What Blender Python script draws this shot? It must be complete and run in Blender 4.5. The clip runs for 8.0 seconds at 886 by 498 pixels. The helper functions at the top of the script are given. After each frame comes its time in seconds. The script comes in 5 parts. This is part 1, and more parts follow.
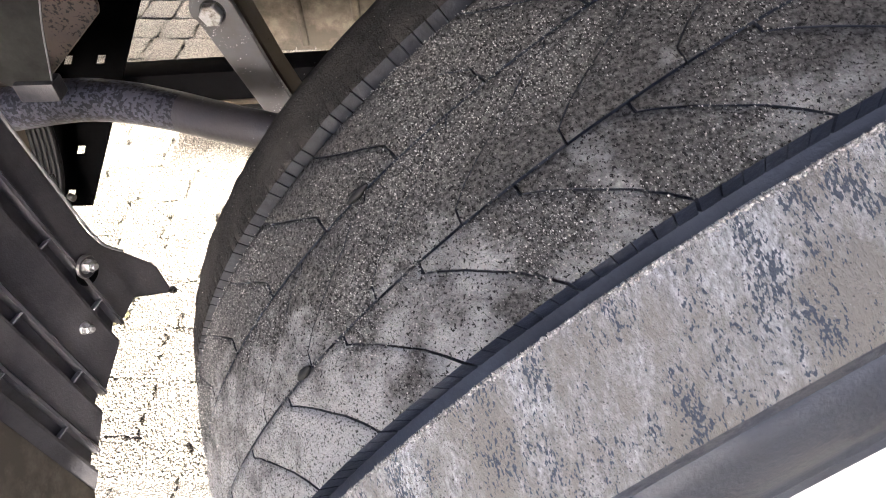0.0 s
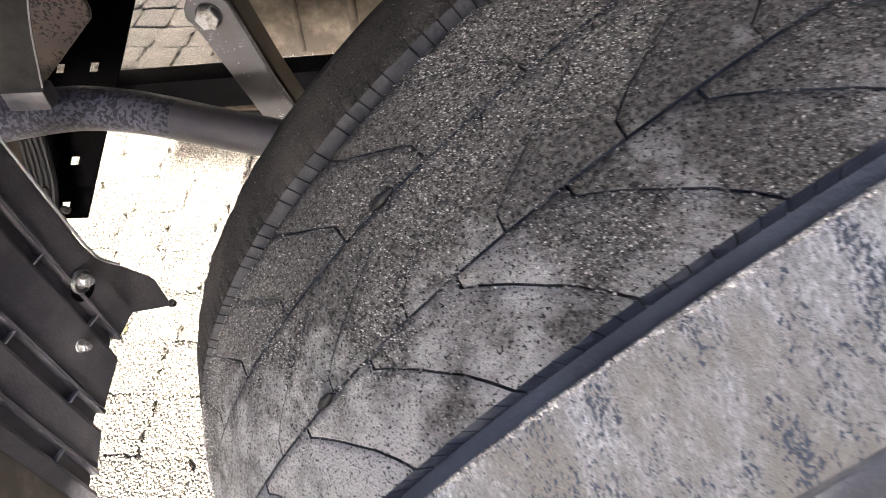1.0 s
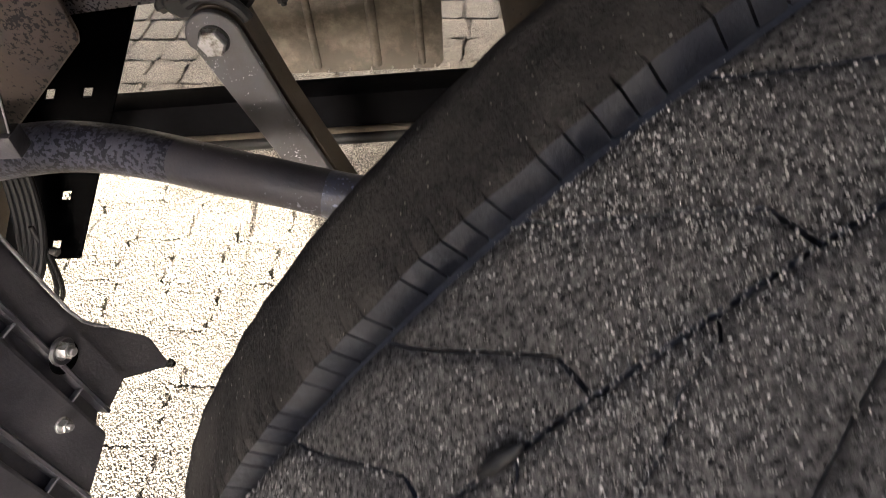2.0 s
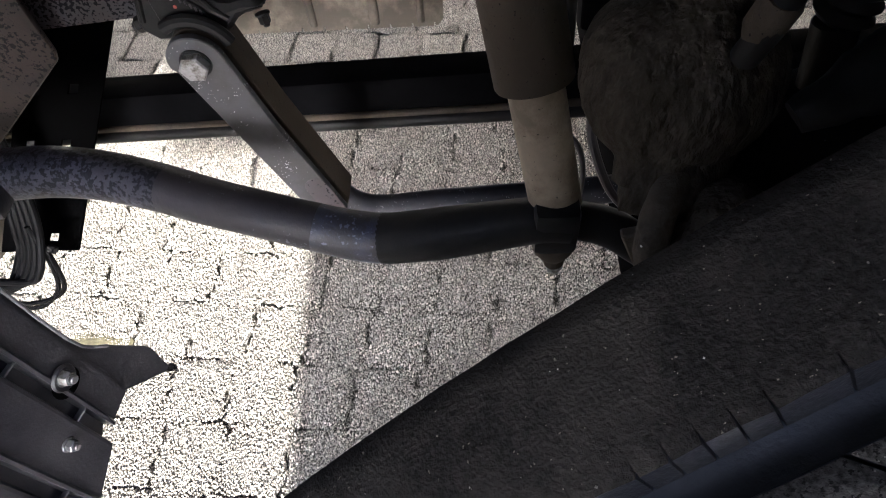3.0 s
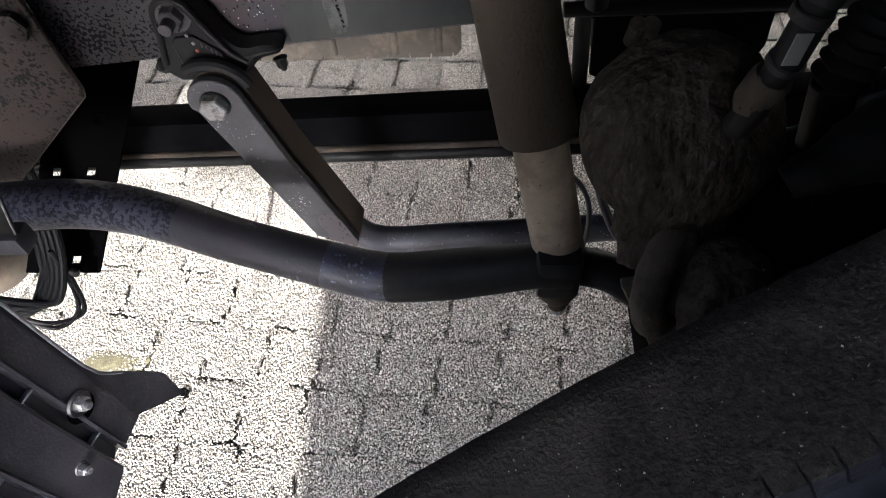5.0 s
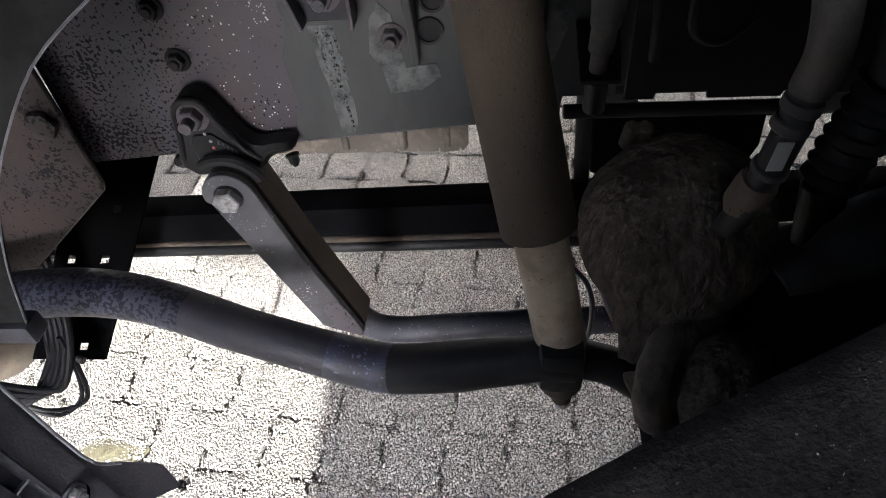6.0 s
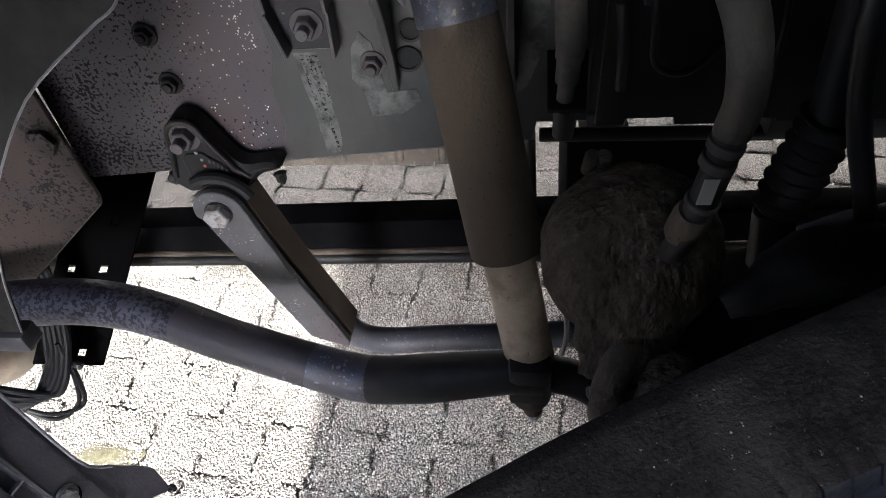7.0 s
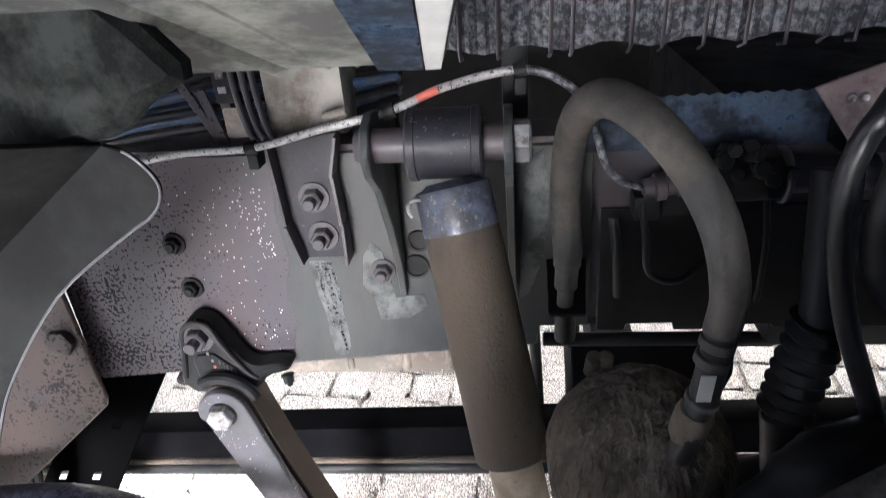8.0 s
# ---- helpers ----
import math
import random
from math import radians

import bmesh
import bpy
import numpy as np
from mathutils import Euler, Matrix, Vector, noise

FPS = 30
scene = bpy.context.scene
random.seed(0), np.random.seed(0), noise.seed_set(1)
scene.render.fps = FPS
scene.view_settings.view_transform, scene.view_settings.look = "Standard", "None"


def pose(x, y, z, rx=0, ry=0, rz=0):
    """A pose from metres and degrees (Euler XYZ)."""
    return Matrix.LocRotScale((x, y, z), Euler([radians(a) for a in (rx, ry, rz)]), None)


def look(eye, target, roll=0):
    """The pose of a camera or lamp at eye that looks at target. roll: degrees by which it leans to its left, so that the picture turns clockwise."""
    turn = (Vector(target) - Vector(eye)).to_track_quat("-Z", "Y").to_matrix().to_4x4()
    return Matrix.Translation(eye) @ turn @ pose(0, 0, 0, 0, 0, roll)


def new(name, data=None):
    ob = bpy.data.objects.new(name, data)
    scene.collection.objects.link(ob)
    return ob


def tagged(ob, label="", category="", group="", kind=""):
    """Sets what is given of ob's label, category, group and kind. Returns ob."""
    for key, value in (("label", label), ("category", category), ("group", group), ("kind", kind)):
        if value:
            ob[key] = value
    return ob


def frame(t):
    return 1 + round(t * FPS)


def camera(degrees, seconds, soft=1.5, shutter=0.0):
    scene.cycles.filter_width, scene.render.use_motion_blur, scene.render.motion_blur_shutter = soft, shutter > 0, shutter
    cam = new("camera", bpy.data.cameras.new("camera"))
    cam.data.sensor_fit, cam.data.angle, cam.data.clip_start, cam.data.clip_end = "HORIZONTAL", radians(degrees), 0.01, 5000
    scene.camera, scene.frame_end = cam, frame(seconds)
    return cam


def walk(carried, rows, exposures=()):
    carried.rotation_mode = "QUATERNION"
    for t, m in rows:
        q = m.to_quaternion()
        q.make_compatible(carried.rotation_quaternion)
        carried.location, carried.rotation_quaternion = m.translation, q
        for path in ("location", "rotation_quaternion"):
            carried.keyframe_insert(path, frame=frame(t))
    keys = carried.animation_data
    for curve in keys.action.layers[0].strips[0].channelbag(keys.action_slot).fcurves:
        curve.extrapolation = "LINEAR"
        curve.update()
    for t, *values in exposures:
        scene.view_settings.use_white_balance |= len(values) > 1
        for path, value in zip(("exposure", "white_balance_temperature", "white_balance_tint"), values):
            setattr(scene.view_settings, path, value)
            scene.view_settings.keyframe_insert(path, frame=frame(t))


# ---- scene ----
cam = camera(68.0, 8.0, soft=0.9, shutter=0.2)
PATH = [
    (0, (0.278, -0.964, 1.330), (0.230, 0.357, -0.171), -2.7),
    (0.5, (0.288, -0.979, 1.319), (0.256, 0.353, -0.172), -3.6),
    (1, (0.260, -0.939, 1.306), (0.221, 0.394, -0.184), -3.5),
    (1.5, (0.219, -0.883, 1.241), (0.181, 0.459, -0.241), 1.5),
    (1.7, (0.220, -0.847, 1.240), (0.176, 0.501, -0.236), -3.1),
    (2.8, (0.221, -0.691, 1.324), (0.128, 0.551, -0.241), -5.0),
    (3, (0.246, -0.683, 1.337), (0.145, 0.458, -0.302), -5.7),
    (3.5, (0.241, -0.675, 1.371), (0.106, 0.399, -0.311), -6.7),
    (4, (0.275, -0.665, 1.368), (0.144, 0.413, -0.312), -6.2),
    (4.2, (0.265, -0.669, 1.364), (0.139, 0.422, -0.308), -5.9),
    (5.3, (0.262, -0.670, 1.372), (0.093, 0.580, -0.181), -6.3),
    (5.5, (0.269, -0.671, 1.376), (0.096, 0.637, -0.127), -6.1),
    (6, (0.269, -0.672, 1.379), (0.087, 0.708, -0.057), -5.8),
    (6.5, (0.289, -0.681, 1.398), (0.100, 0.713, -0.024), -5.6),
    (7, (0.307, -0.686, 1.410), (0.106, 0.709, -0.009), -5.6),
    (7.5, (0.313, -0.701, 1.414), (0.102, 0.858, 0.179), -5.0),
    (8, (0.313, -0.707, 1.412), (0.090, 1.063, 0.507), -4.5),
]
walk(cam, [(t, look(eye, target, roll)) for t, eye, target, roll in PATH],
     exposures=[(0, 4.1, 5650, 11), (0.5, 4.2, 5550, 11), (1.0, 4.05, 5700, 11), (1.5, 3.8, 6000, 11), (1.7, 3.7, 6000, 11), (2.8, 3.35, 5150, 11), (5.4, 3.3, 5020, 11), (6.0, 3.4, 4980, 11), (7.0, 3.6, 4980, 11), (7.5, 3.82, 5000, 11), (8.0, 5.1, 4900, 11)])

# ---- light: low sun from the open side of the truck, sky over the yard ----
SUN_EL, SUN_AZ = 19.0, -3.4          # degrees; the sun stands on the -y side
world = bpy.data.worlds.new("world")
scene.world = world
world.use_nodes = True
wn = world.node_tree.nodes
sky = wn.new("ShaderNodeTexSky")
sky.sky_type = "NISHITA"
sky.sun_disc = False
sky.dust_density = 8.0
sky.air_density = 0.4
sky.ozone_density = 0.2
sky.sun_elevation = radians(SUN_EL)
sky.sun_rotation = radians(180.0 + SUN_AZ)
wn["Background"].inputs["Strength"].default_value = 0.15
world.node_tree.links.new(sky.outputs[0], wn["Background"].inputs["Color"])
sun_data = bpy.data.lights.new("sun", "SUN")
sun_data.energy = 4.3
sun_data.angle = radians(0.6)
sun_data.color = (1.0, 0.84, 0.60)
sun = new("sun", sun_data)
to_sun = Vector((math.sin(radians(-SUN_AZ)) * math.cos(radians(SUN_EL)), -math.cos(radians(SUN_AZ)) * math.cos(radians(SUN_EL)), math.sin(radians(SUN_EL))))
sun.matrix_world = look(to_sun * 20, (0, 0, 0))

# ---- materials ----
def material(name, base, rough=0.6, metal=0.0, grain=60.0, vary=0.25, bump=0.2, bump_scale=250.0, bump_size=0.002, coat=None, coat_amount=0.45, coat_scale=9.0, coat_rough=0.9, speck=None, speck_scale=180.0, speck_cut=0.66, random=0.0, spec=0.5, bump_rough=0.6, stretch=None, clump=0.0, speck_detail=3.0, pebble=0.0, pit_shade=None, drift=None, runs=0.0, speck_drift=None, island=0.0, speck_dull=False):
    """A surface: base colour with grain, a dust or rust coat in patches, small specks, a fine relief and painted shade
    in its hollows.
    """
    m = bpy.data.materials.new(name)
    m.use_nodes = True
    nt = m.node_tree
    n, l = nt.nodes, nt.links
    b = n["Principled BSDF"]
    b.inputs["Metallic"].default_value = metal
    b.inputs["Specular IOR Level"].default_value = spec
    place = n.new("ShaderNodeNewGeometry").outputs["Position"]
    if stretch:
        mp = n.new("ShaderNodeMapping")
        mp.inputs["Rotation"].default_value = stretch[1]
        mp.inputs["Scale"].default_value = stretch[0]
        l.new(place, mp.inputs["Vector"])
        place = mp.outputs[0]
    def noise_at(scale, detail=5.0, roughness=0.6):
        t = n.new("ShaderNodeTexNoise")
        t.inputs["Scale"].default_value = scale
        t.inputs["Detail"].default_value = detail
        t.inputs["Roughness"].default_value = roughness
        l.new(place, t.inputs["Vector"])
        return t.outputs["Fac"]
    def maths(op, a, c):
        x = n.new("ShaderNodeMath")
        x.operation = op
        for k, v in ((0, a), (1, c)):
            if isinstance(v, (int, float)):
                x.inputs[k].default_value = v
            else:
                l.new(v, x.inputs[k])
        return x.outputs[0]
    def ramp(value, a, c):
        r = n.new("ShaderNodeMapRange")
        r.inputs[1].default_value, r.inputs[2].default_value = a, c
        l.new(value, r.inputs[0])
        return r.outputs[0]
    def mixed(fac, a, c):
        x = n.new("ShaderNodeMix")
        x.data_type = "RGBA"
        if fac is not None:
            l.new(fac, x.inputs[0])
        for k, v in ((6, a), (7, c)):
            if isinstance(v, tuple):
                x.inputs[k].default_value = (*v, 1)
            else:
                l.new(v, x.inputs[k])
        return x.outputs[2]
    dark = tuple(v * (1 - vary) for v in base)
    light = tuple(min(1, v * (1 + vary)) for v in base)
    colour = mixed(ramp(noise_at(grain), 0.3, 0.7), dark, light)
    rough_out = None
    if coat:
        spread = noise_at(coat_scale, 7.0, 0.7)
        if runs:
            down = n.new("ShaderNodeMapping")
            down.inputs["Scale"].default_value = (1, 1, runs)
            l.new(place, down.inputs["Vector"])
            l.new(down.outputs[0], spread.node.inputs["Vector"])
        if drift:
            dot = n.new("ShaderNodeVectorMath")
            dot.operation = "DOT_PRODUCT"
            dot.inputs[1].default_value = drift[0]
            l.new(n.new("ShaderNodeNewGeometry").outputs["Position"], dot.inputs[0])
            spread = maths("ADD", spread, maths("SUBTRACT", dot.outputs["Value"], drift[1]))
        patch = ramp(spread, 0.62 - 0.5 * coat_amount, 0.78 - 0.5 * coat_amount)
        colour = mixed(patch, colour, coat)
        rr = n.new("ShaderNodeMapRange")
        rr.inputs[3].default_value, rr.inputs[4].default_value = rough, coat_rough
        l.new(patch, rr.inputs[0])
        rough_out = rr.outputs[0]
    if speck:
        mask = noise_at(speck_scale, speck_detail, 0.55)
        if clump:
            mask = maths("ADD", mask, maths("MULTIPLY", maths("SUBTRACT", noise_at(speck_scale * 0.09, 4.0, 0.6), 0.5), clump))
        if speck_drift:
            away = n.new("ShaderNodeVectorMath")
            away.operation = "DOT_PRODUCT"
            away.inputs[1].default_value = speck_drift[0]
            l.new(place, away.inputs[0])
            mask = maths("ADD", mask, maths("SUBTRACT", away.outputs["Value"], speck_drift[1]))
        spots = ramp(mask, speck_cut, speck_cut + 0.04)
        colour = mixed(spots, colour, speck)
        if speck_dull:
            dull = n.new("ShaderNodeMapRange")
            dull.inputs[3].default_value, dull.inputs[4].default_value = spec, 0.12
            l.new(spots, dull.inputs[0])
            l.new(dull.outputs[0], b.inputs["Specular IOR Level"])
    height = noise_at(bump_scale, 5.0, bump_rough)
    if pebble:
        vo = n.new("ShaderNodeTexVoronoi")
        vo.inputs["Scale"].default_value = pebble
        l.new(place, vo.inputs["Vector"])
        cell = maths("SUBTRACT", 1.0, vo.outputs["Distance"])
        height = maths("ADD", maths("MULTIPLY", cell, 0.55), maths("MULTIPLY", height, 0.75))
        # shade in the hollows between pebbles, put into the colour by height
        if pit_shade:
            colour = mixed(ramp(height, 0.58, 0.82), pit_shade, colour)
    if random:
        oi = n.new("ShaderNodeObjectInfo")
        hsv = n.new("ShaderNodeHueSaturation")
        mr = n.new("ShaderNodeMapRange")
        mr.inputs[3].default_value, mr.inputs[4].default_value = 1 - random, 1 + random
        l.new(oi.outputs["Random"], mr.inputs[0])
        l.new(mr.outputs[0], hsv.inputs["Value"])
        l.new(colour, hsv.inputs["Color"])
        colour = hsv.outputs[0]
    if island:
        each = n.new("ShaderNodeHueSaturation")
        mr = n.new("ShaderNodeMapRange")
        mr.inputs[3].default_value, mr.inputs[4].default_value = 1 - island, 1 + island * 0.4
        l.new(n.new("ShaderNodeNewGeometry").outputs["Random Per Island"], mr.inputs[0])
        l.new(mr.outputs[0], each.inputs["Value"])
        l.new(colour, each.inputs["Color"])
        colour = each.outputs[0]
    l.new(colour, b.inputs["Base Color"])
    if rough_out is None:
        b.inputs["Roughness"].default_value = rough
    else:
        l.new(rough_out, b.inputs["Roughness"])
    if bump:
        bp = n.new("ShaderNodeBump")
        bp.inputs["Strength"].default_value = bump
        bp.inputs["Distance"].default_value = bump_size
        l.new(height, bp.inputs["Height"])
        l.new(bp.outputs[0], b.inputs["Normal"])
    return m


# stone and joint sand carry dark hollows as painted shade
M_STONE = material("paving_concrete", (0.62, 0.575, 0.51), 0.95, grain=60, vary=0.2, bump=1.0, bump_scale=300, bump_size=0.008, bump_rough=0.75, coat=(0.48, 0.45, 0.41), coat_amount=0.5, coat_scale=14, random=0.06, pebble=300, pit_shade=(0.07, 0.064, 0.058))
M_GRIT = material("concrete_grit", (0.46, 0.423, 0.375), 0.95, grain=16, vary=0.18, bump=0.6, bump_scale=700, bump_size=0.003, island=0.65)
M_SAND = material("joint_sand", (0.42, 0.387, 0.345), 0.98, grain=120, vary=0.4, bump=1.0, bump_scale=300, bump_size=0.008, bump_rough=0.75, pebble=300, pit_shade=(0.06, 0.055, 0.05))
M_RAIL = material("rail_paint", (0.045, 0.043, 0.052), 0.33, grain=14, vary=0.25, bump=0.12, bump_size=0.001, coat=(0.052, 0.043, 0.045), coat_amount=0.5, coat_scale=14, coat_rough=0.42, runs=0.12, speck=(0.008, 0.0075, 0.0105), speck_scale=215, speck_cut=0.578, clump=0.5, speck_detail=1.2, speck_drift=((-0.60, 0, -0.10), 0.0), spec=0.4, speck_dull=True)
M_BLACK = material("black_steel", (0.0075, 0.0075, 0.008), 0.5, grain=30, vary=0.3, bump=0.12, coat=(0.017, 0.0155, 0.014), coat_amount=0.3, coat_scale=12, coat_rough=0.7, spec=0.2)
M_BEAM = material("matt_black_beam", (0.0035, 0.0035, 0.004), 0.9, grain=22, vary=0.3, bump=0.1, coat=(0.006, 0.0055, 0.005), coat_amount=0.12, coat_scale=5, spec=0.02)
M_DUSTY = material("dusty_paint", (0.034, 0.028, 0.0215), 0.65, grain=40, vary=0.3, bump=0.35, coat=(0.064, 0.051, 0.037), coat_amount=0.55, coat_scale=9, speck=(0.014, 0.012, 0.010), speck_scale=260, speck_cut=0.68, speck_detail=2.0, spec=0.25, runs=0.35)
M_CAST = material("dusty_casting", (0.042, 0.0345, 0.0255), 0.92, grain=30, vary=0.35, bump=1.0, bump_scale=85, bump_size=0.018, bump_rough=0.5, coat=(0.075, 0.062, 0.047), coat_amount=0.45, coat_scale=22, spec=0.12, stretch=((1.0, 1.0, 0.45), (0.5, 0.3, 0)))
M_CASTRING = material("dusty_clamp_ring", (0.068, 0.057, 0.044), 0.9, grain=40, vary=0.3, bump=0.8, bump_scale=110, bump_size=0.006, coat=(0.095, 0.080, 0.062), coat_amount=0.5, coat_scale=16, spec=0.2)
M_PLASTIC = material("black_plastic", (0.015, 0.015, 0.020), 0.30, grain=50, vary=0.25, bump=0.25, bump_scale=260, coat=(0.034, 0.033, 0.038), coat_amount=0.42, coat_scale=15, coat_rough=0.45, spec=0.5)
M_RUBBER = material("tyre_rubber", (0.020, 0.024, 0.034), 0.48, grain=25, vary=0.25, bump=0.25, bump_scale=400, coat=(0.026, 0.029, 0.037), coat_amount=0.3, coat_scale=14)
M_TREAD = material("sandy_tread_rubber", (0.106, 0.101, 0.096), 0.9, grain=460, vary=0.9, bump=1.0, bump_scale=520, bump_size=0.011, bump_rough=0.78, coat=(0.48, 0.475, 0.47), coat_amount=0.22, coat_scale=17, speck=(0.014, 0.013, 0.013), speck_scale=720, speck_cut=0.578, speck_detail=3.0, spec=0.3, drift=((0.996, -2.384, -1.389), 0.56))
M_SHOULDER = material("sand_caked_shoulder", (0.70, 0.70, 0.68), 0.95, grain=620, vary=0.7, bump=1.0, bump_scale=560, bump_size=0.011, bump_rough=0.78, coat=(0.36, 0.335, 0.295), coat_amount=0.44, coat_scale=24, coat_rough=0.9, speck=(0.10, 0.12, 0.155), speck_scale=900, speck_cut=0.59, clump=0.85, speck_detail=5.0, stretch=((1.0, 0.22, 1.0), (0, 0, radians(22.7))))
M_INNER = material("dark_tyre_shoulder", (0.020, 0.0185, 0.0175), 0.85, grain=400, vary=0.5, bump=1.0, bump_scale=600, bump_size=0.002, coat=(0.044, 0.040, 0.036), coat_amount=0.3, coat_scale=14, speck=(0.20, 0.185, 0.155), speck_scale=450, speck_cut=0.69, spec=0.1)
M_ZINC = material("zinc_bolt", (0.36, 0.36, 0.37), 0.35, 0.8, grain=60, vary=0.25, bump=0.15, coat=(0.18, 0.165, 0.145), coat_amount=0.35, coat_scale=60)
M_HOSE = material("dusty_hose", (0.027, 0.0262, 0.025), 0.75, grain=40, vary=0.25, bump=0.25, coat=(0.060, 0.053, 0.044), coat_amount=0.42, coat_scale=14, coat_rough=0.7, spec=0.35)
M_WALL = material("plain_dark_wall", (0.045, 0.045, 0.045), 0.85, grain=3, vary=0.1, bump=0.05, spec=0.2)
M_BOUNCEWALL = material("pale_bounce_surface", (0.48, 0.45, 0.405), 0.9, grain=4, vary=0.12, bump=0.2, bump_scale=60, bump_size=0.004, spec=0.2)
# bluish white stands in for sky mirrored in a polished rim
M_RIM = material("rim_sky_white", (0.80, 0.82, 0.84), 0.28, grain=6, vary=0.03, bump=0.02)
M_DARKBODY = material("dark_body", (0.03, 0.03, 0.032), 0.7, grain=8, vary=0.2, bump=0.1)
M_LINK = material("link_paint", (0.046, 0.046, 0.053), 0.36, grain=25, vary=0.2, bump=0.08, coat=(0.058, 0.055, 0.055), coat_amount=0.35, coat_scale=8, speck=(0.34, 0.34, 0.36), speck_scale=300, speck_cut=0.72, clump=0.6, speck_detail=1.0, spec=0.4)
M_BLUEBLACK = material("worn_blue_black_paint", (0.0105, 0.0112, 0.016), 0.38, grain=40, vary=0.4, bump=0.3, bump_scale=160, coat=(0.021, 0.019, 0.022), coat_amount=0.55, coat_scale=7, coat_rough=0.55, spec=0.3, speck=(0.10, 0.10, 0.125), speck_scale=230, speck_cut=0.71, clump=0.8, speck_detail=4.0)
M_WHITE = material("white_label", (0.216, 0.216, 0.2016), 0.6, grain=30, vary=0.1, bump=0.05)
M_PALE = material("dirty_grey_panel", (0.20, 0.203, 0.178), 0.5, grain=12, vary=0.25, bump=0.1, coat=(0.085, 0.085, 0.078), coat_amount=0.45, coat_scale=10)

M_GREENGREY = material("green_grey_paint", (0.026, 0.029, 0.030), 0.33, grain=9, vary=0.25, bump=0.06, coat=(0.043, 0.043, 0.040), coat_amount=0.42, coat_scale=8, coat_rough=0.5, runs=0.3, spec=0.4)
M_SPOT = material("pale_paint_spots", (0.5, 0.49, 0.46), 0.5, grain=200, vary=0.2, bump=0.1)
M_PATCH = material("brushed_paint_patch", (0.088, 0.094, 0.088), 0.45, grain=40, vary=0.2, bump=0.1, coat=(0.040, 0.042, 0.040), coat_amount=0.35, coat_scale=30)
M_GRAIN = material("sand_grain", (0.335, 0.32, 0.295), 0.85, grain=900, vary=0.3, bump=0, island=0.8)
M_CABLE_BLUE = material("blue_air_line", (0.04, 0.08, 0.176), 0.45, grain=60, vary=0.3, bump=0.05, coat=(0.096, 0.096, 0.096), coat_amount=0.35, coat_scale=30)
M_PALEBOX = material("dirty_white_box", (0.384, 0.36, 0.32), 0.6, grain=20, vary=0.2, bump=0.1, coat=(0.2, 0.176, 0.144), coat_amount=0.35, coat_scale=18)
M_MOTTLED = material("splashed_conduit", (0.022, 0.022, 0.027), 0.55, grain=60, vary=0.4, bump=0.5, coat=(0.20, 0.205, 0.22), coat_amount=0.34, coat_scale=110)
M_PINK = material("pink_grey_plate", (0.19, 0.145, 0.145), 0.6, grain=30, vary=0.25, bump=0.1, coat=(0.08, 0.065, 0.07), coat_amount=0.35, coat_scale=30)
M_RED = material("red_tape", (0.5, 0.12, 0.08), 0.5, grain=60, vary=0.2, bump=0.05)
M_MUD = material("wet_sandy_mud", (0.10, 0.09, 0.052), 0.55, grain=60, vary=0.4, bump=0.6)

M_DUSTLIGHT = material("sandy_tube", (0.336, 0.273, 0.189), 0.7, grain=30, vary=0.15, bump=0.15, coat=(0.21, 0.168, 0.1148), coat_amount=0.4, coat_scale=12, speck=(0.07, 0.058, 0.042), speck_scale=260, speck_cut=0.68)
M_GLOSS = material("black_rubber_line", (0.0084, 0.00882, 0.01008), 0.35, grain=40, vary=0.3, bump=0.05, coat=(0.0294, 0.02856, 0.0273), coat_amount=0.3, coat_scale=25)
M_GUARD = material("dirty_rubber_guard", (0.0035, 0.0038, 0.0035), 0.8, grain=30, vary=0.4, bump=0.5, coat=(0.036, 0.039, 0.036), coat_amount=0.36, coat_scale=16, spec=0.15)
M_SOOT = material("dull_black_plate", (0.0016, 0.0016, 0.0017), 1.0, grain=40, vary=0.3, bump=0.05, spec=0.0)
M_SKIRT = material("dusty_brown_panel", (0.13, 0.112, 0.086), 0.8, grain=25, vary=0.35, bump=0.2, coat=(0.07, 0.060, 0.047), coat_amount=0.45, coat_scale=10)
M_SKIN = material("scuffed_grey_plastic", (0.0085, 0.0090, 0.0084), 0.5, grain=12, vary=0.3, bump=0.1, coat=(0.0028, 0.0028, 0.0026), coat_amount=0.42, coat_scale=9, coat_rough=0.7, spec=0.2)
M_CAPBLUE = material("mottled_blue_paint", (0.060, 0.069, 0.10), 0.3, grain=30, vary=0.35, bump=0.25, bump_scale=160, coat=(0.02, 0.022, 0.032), coat_amount=0.45, coat_scale=40, coat_rough=0.5, speck=(0.14, 0.125, 0.105), speck_scale=170, speck_cut=0.62)
M_FLAKED = material("flaking_blue_paint", (0.036, 0.037, 0.053), 0.42, grain=60, vary=0.4, bump=0.5, bump_scale=140, coat=(0.030, 0.030, 0.038), coat_amount=0.45, coat_scale=9, coat_rough=0.5, speck=(0.005, 0.005, 0.009), speck_scale=170, speck_cut=0.475, clump=0.35, speck_detail=4.0, spec=0.18)
# the bar's blue highlight is put into the colour of this worn paint
M_WORNBLUE = material("worn_blue_highlight_paint", (0.020, 0.025, 0.055), 0.36, grain=60, vary=0.5, bump=0.4, bump_scale=140, coat=(0.016, 0.016, 0.022), coat_amount=0.5, coat_scale=30, coat_rough=0.5, speck=(0.09, 0.10, 0.15), speck_scale=190, speck_cut=0.62, clump=0.6, speck_detail=4.0)
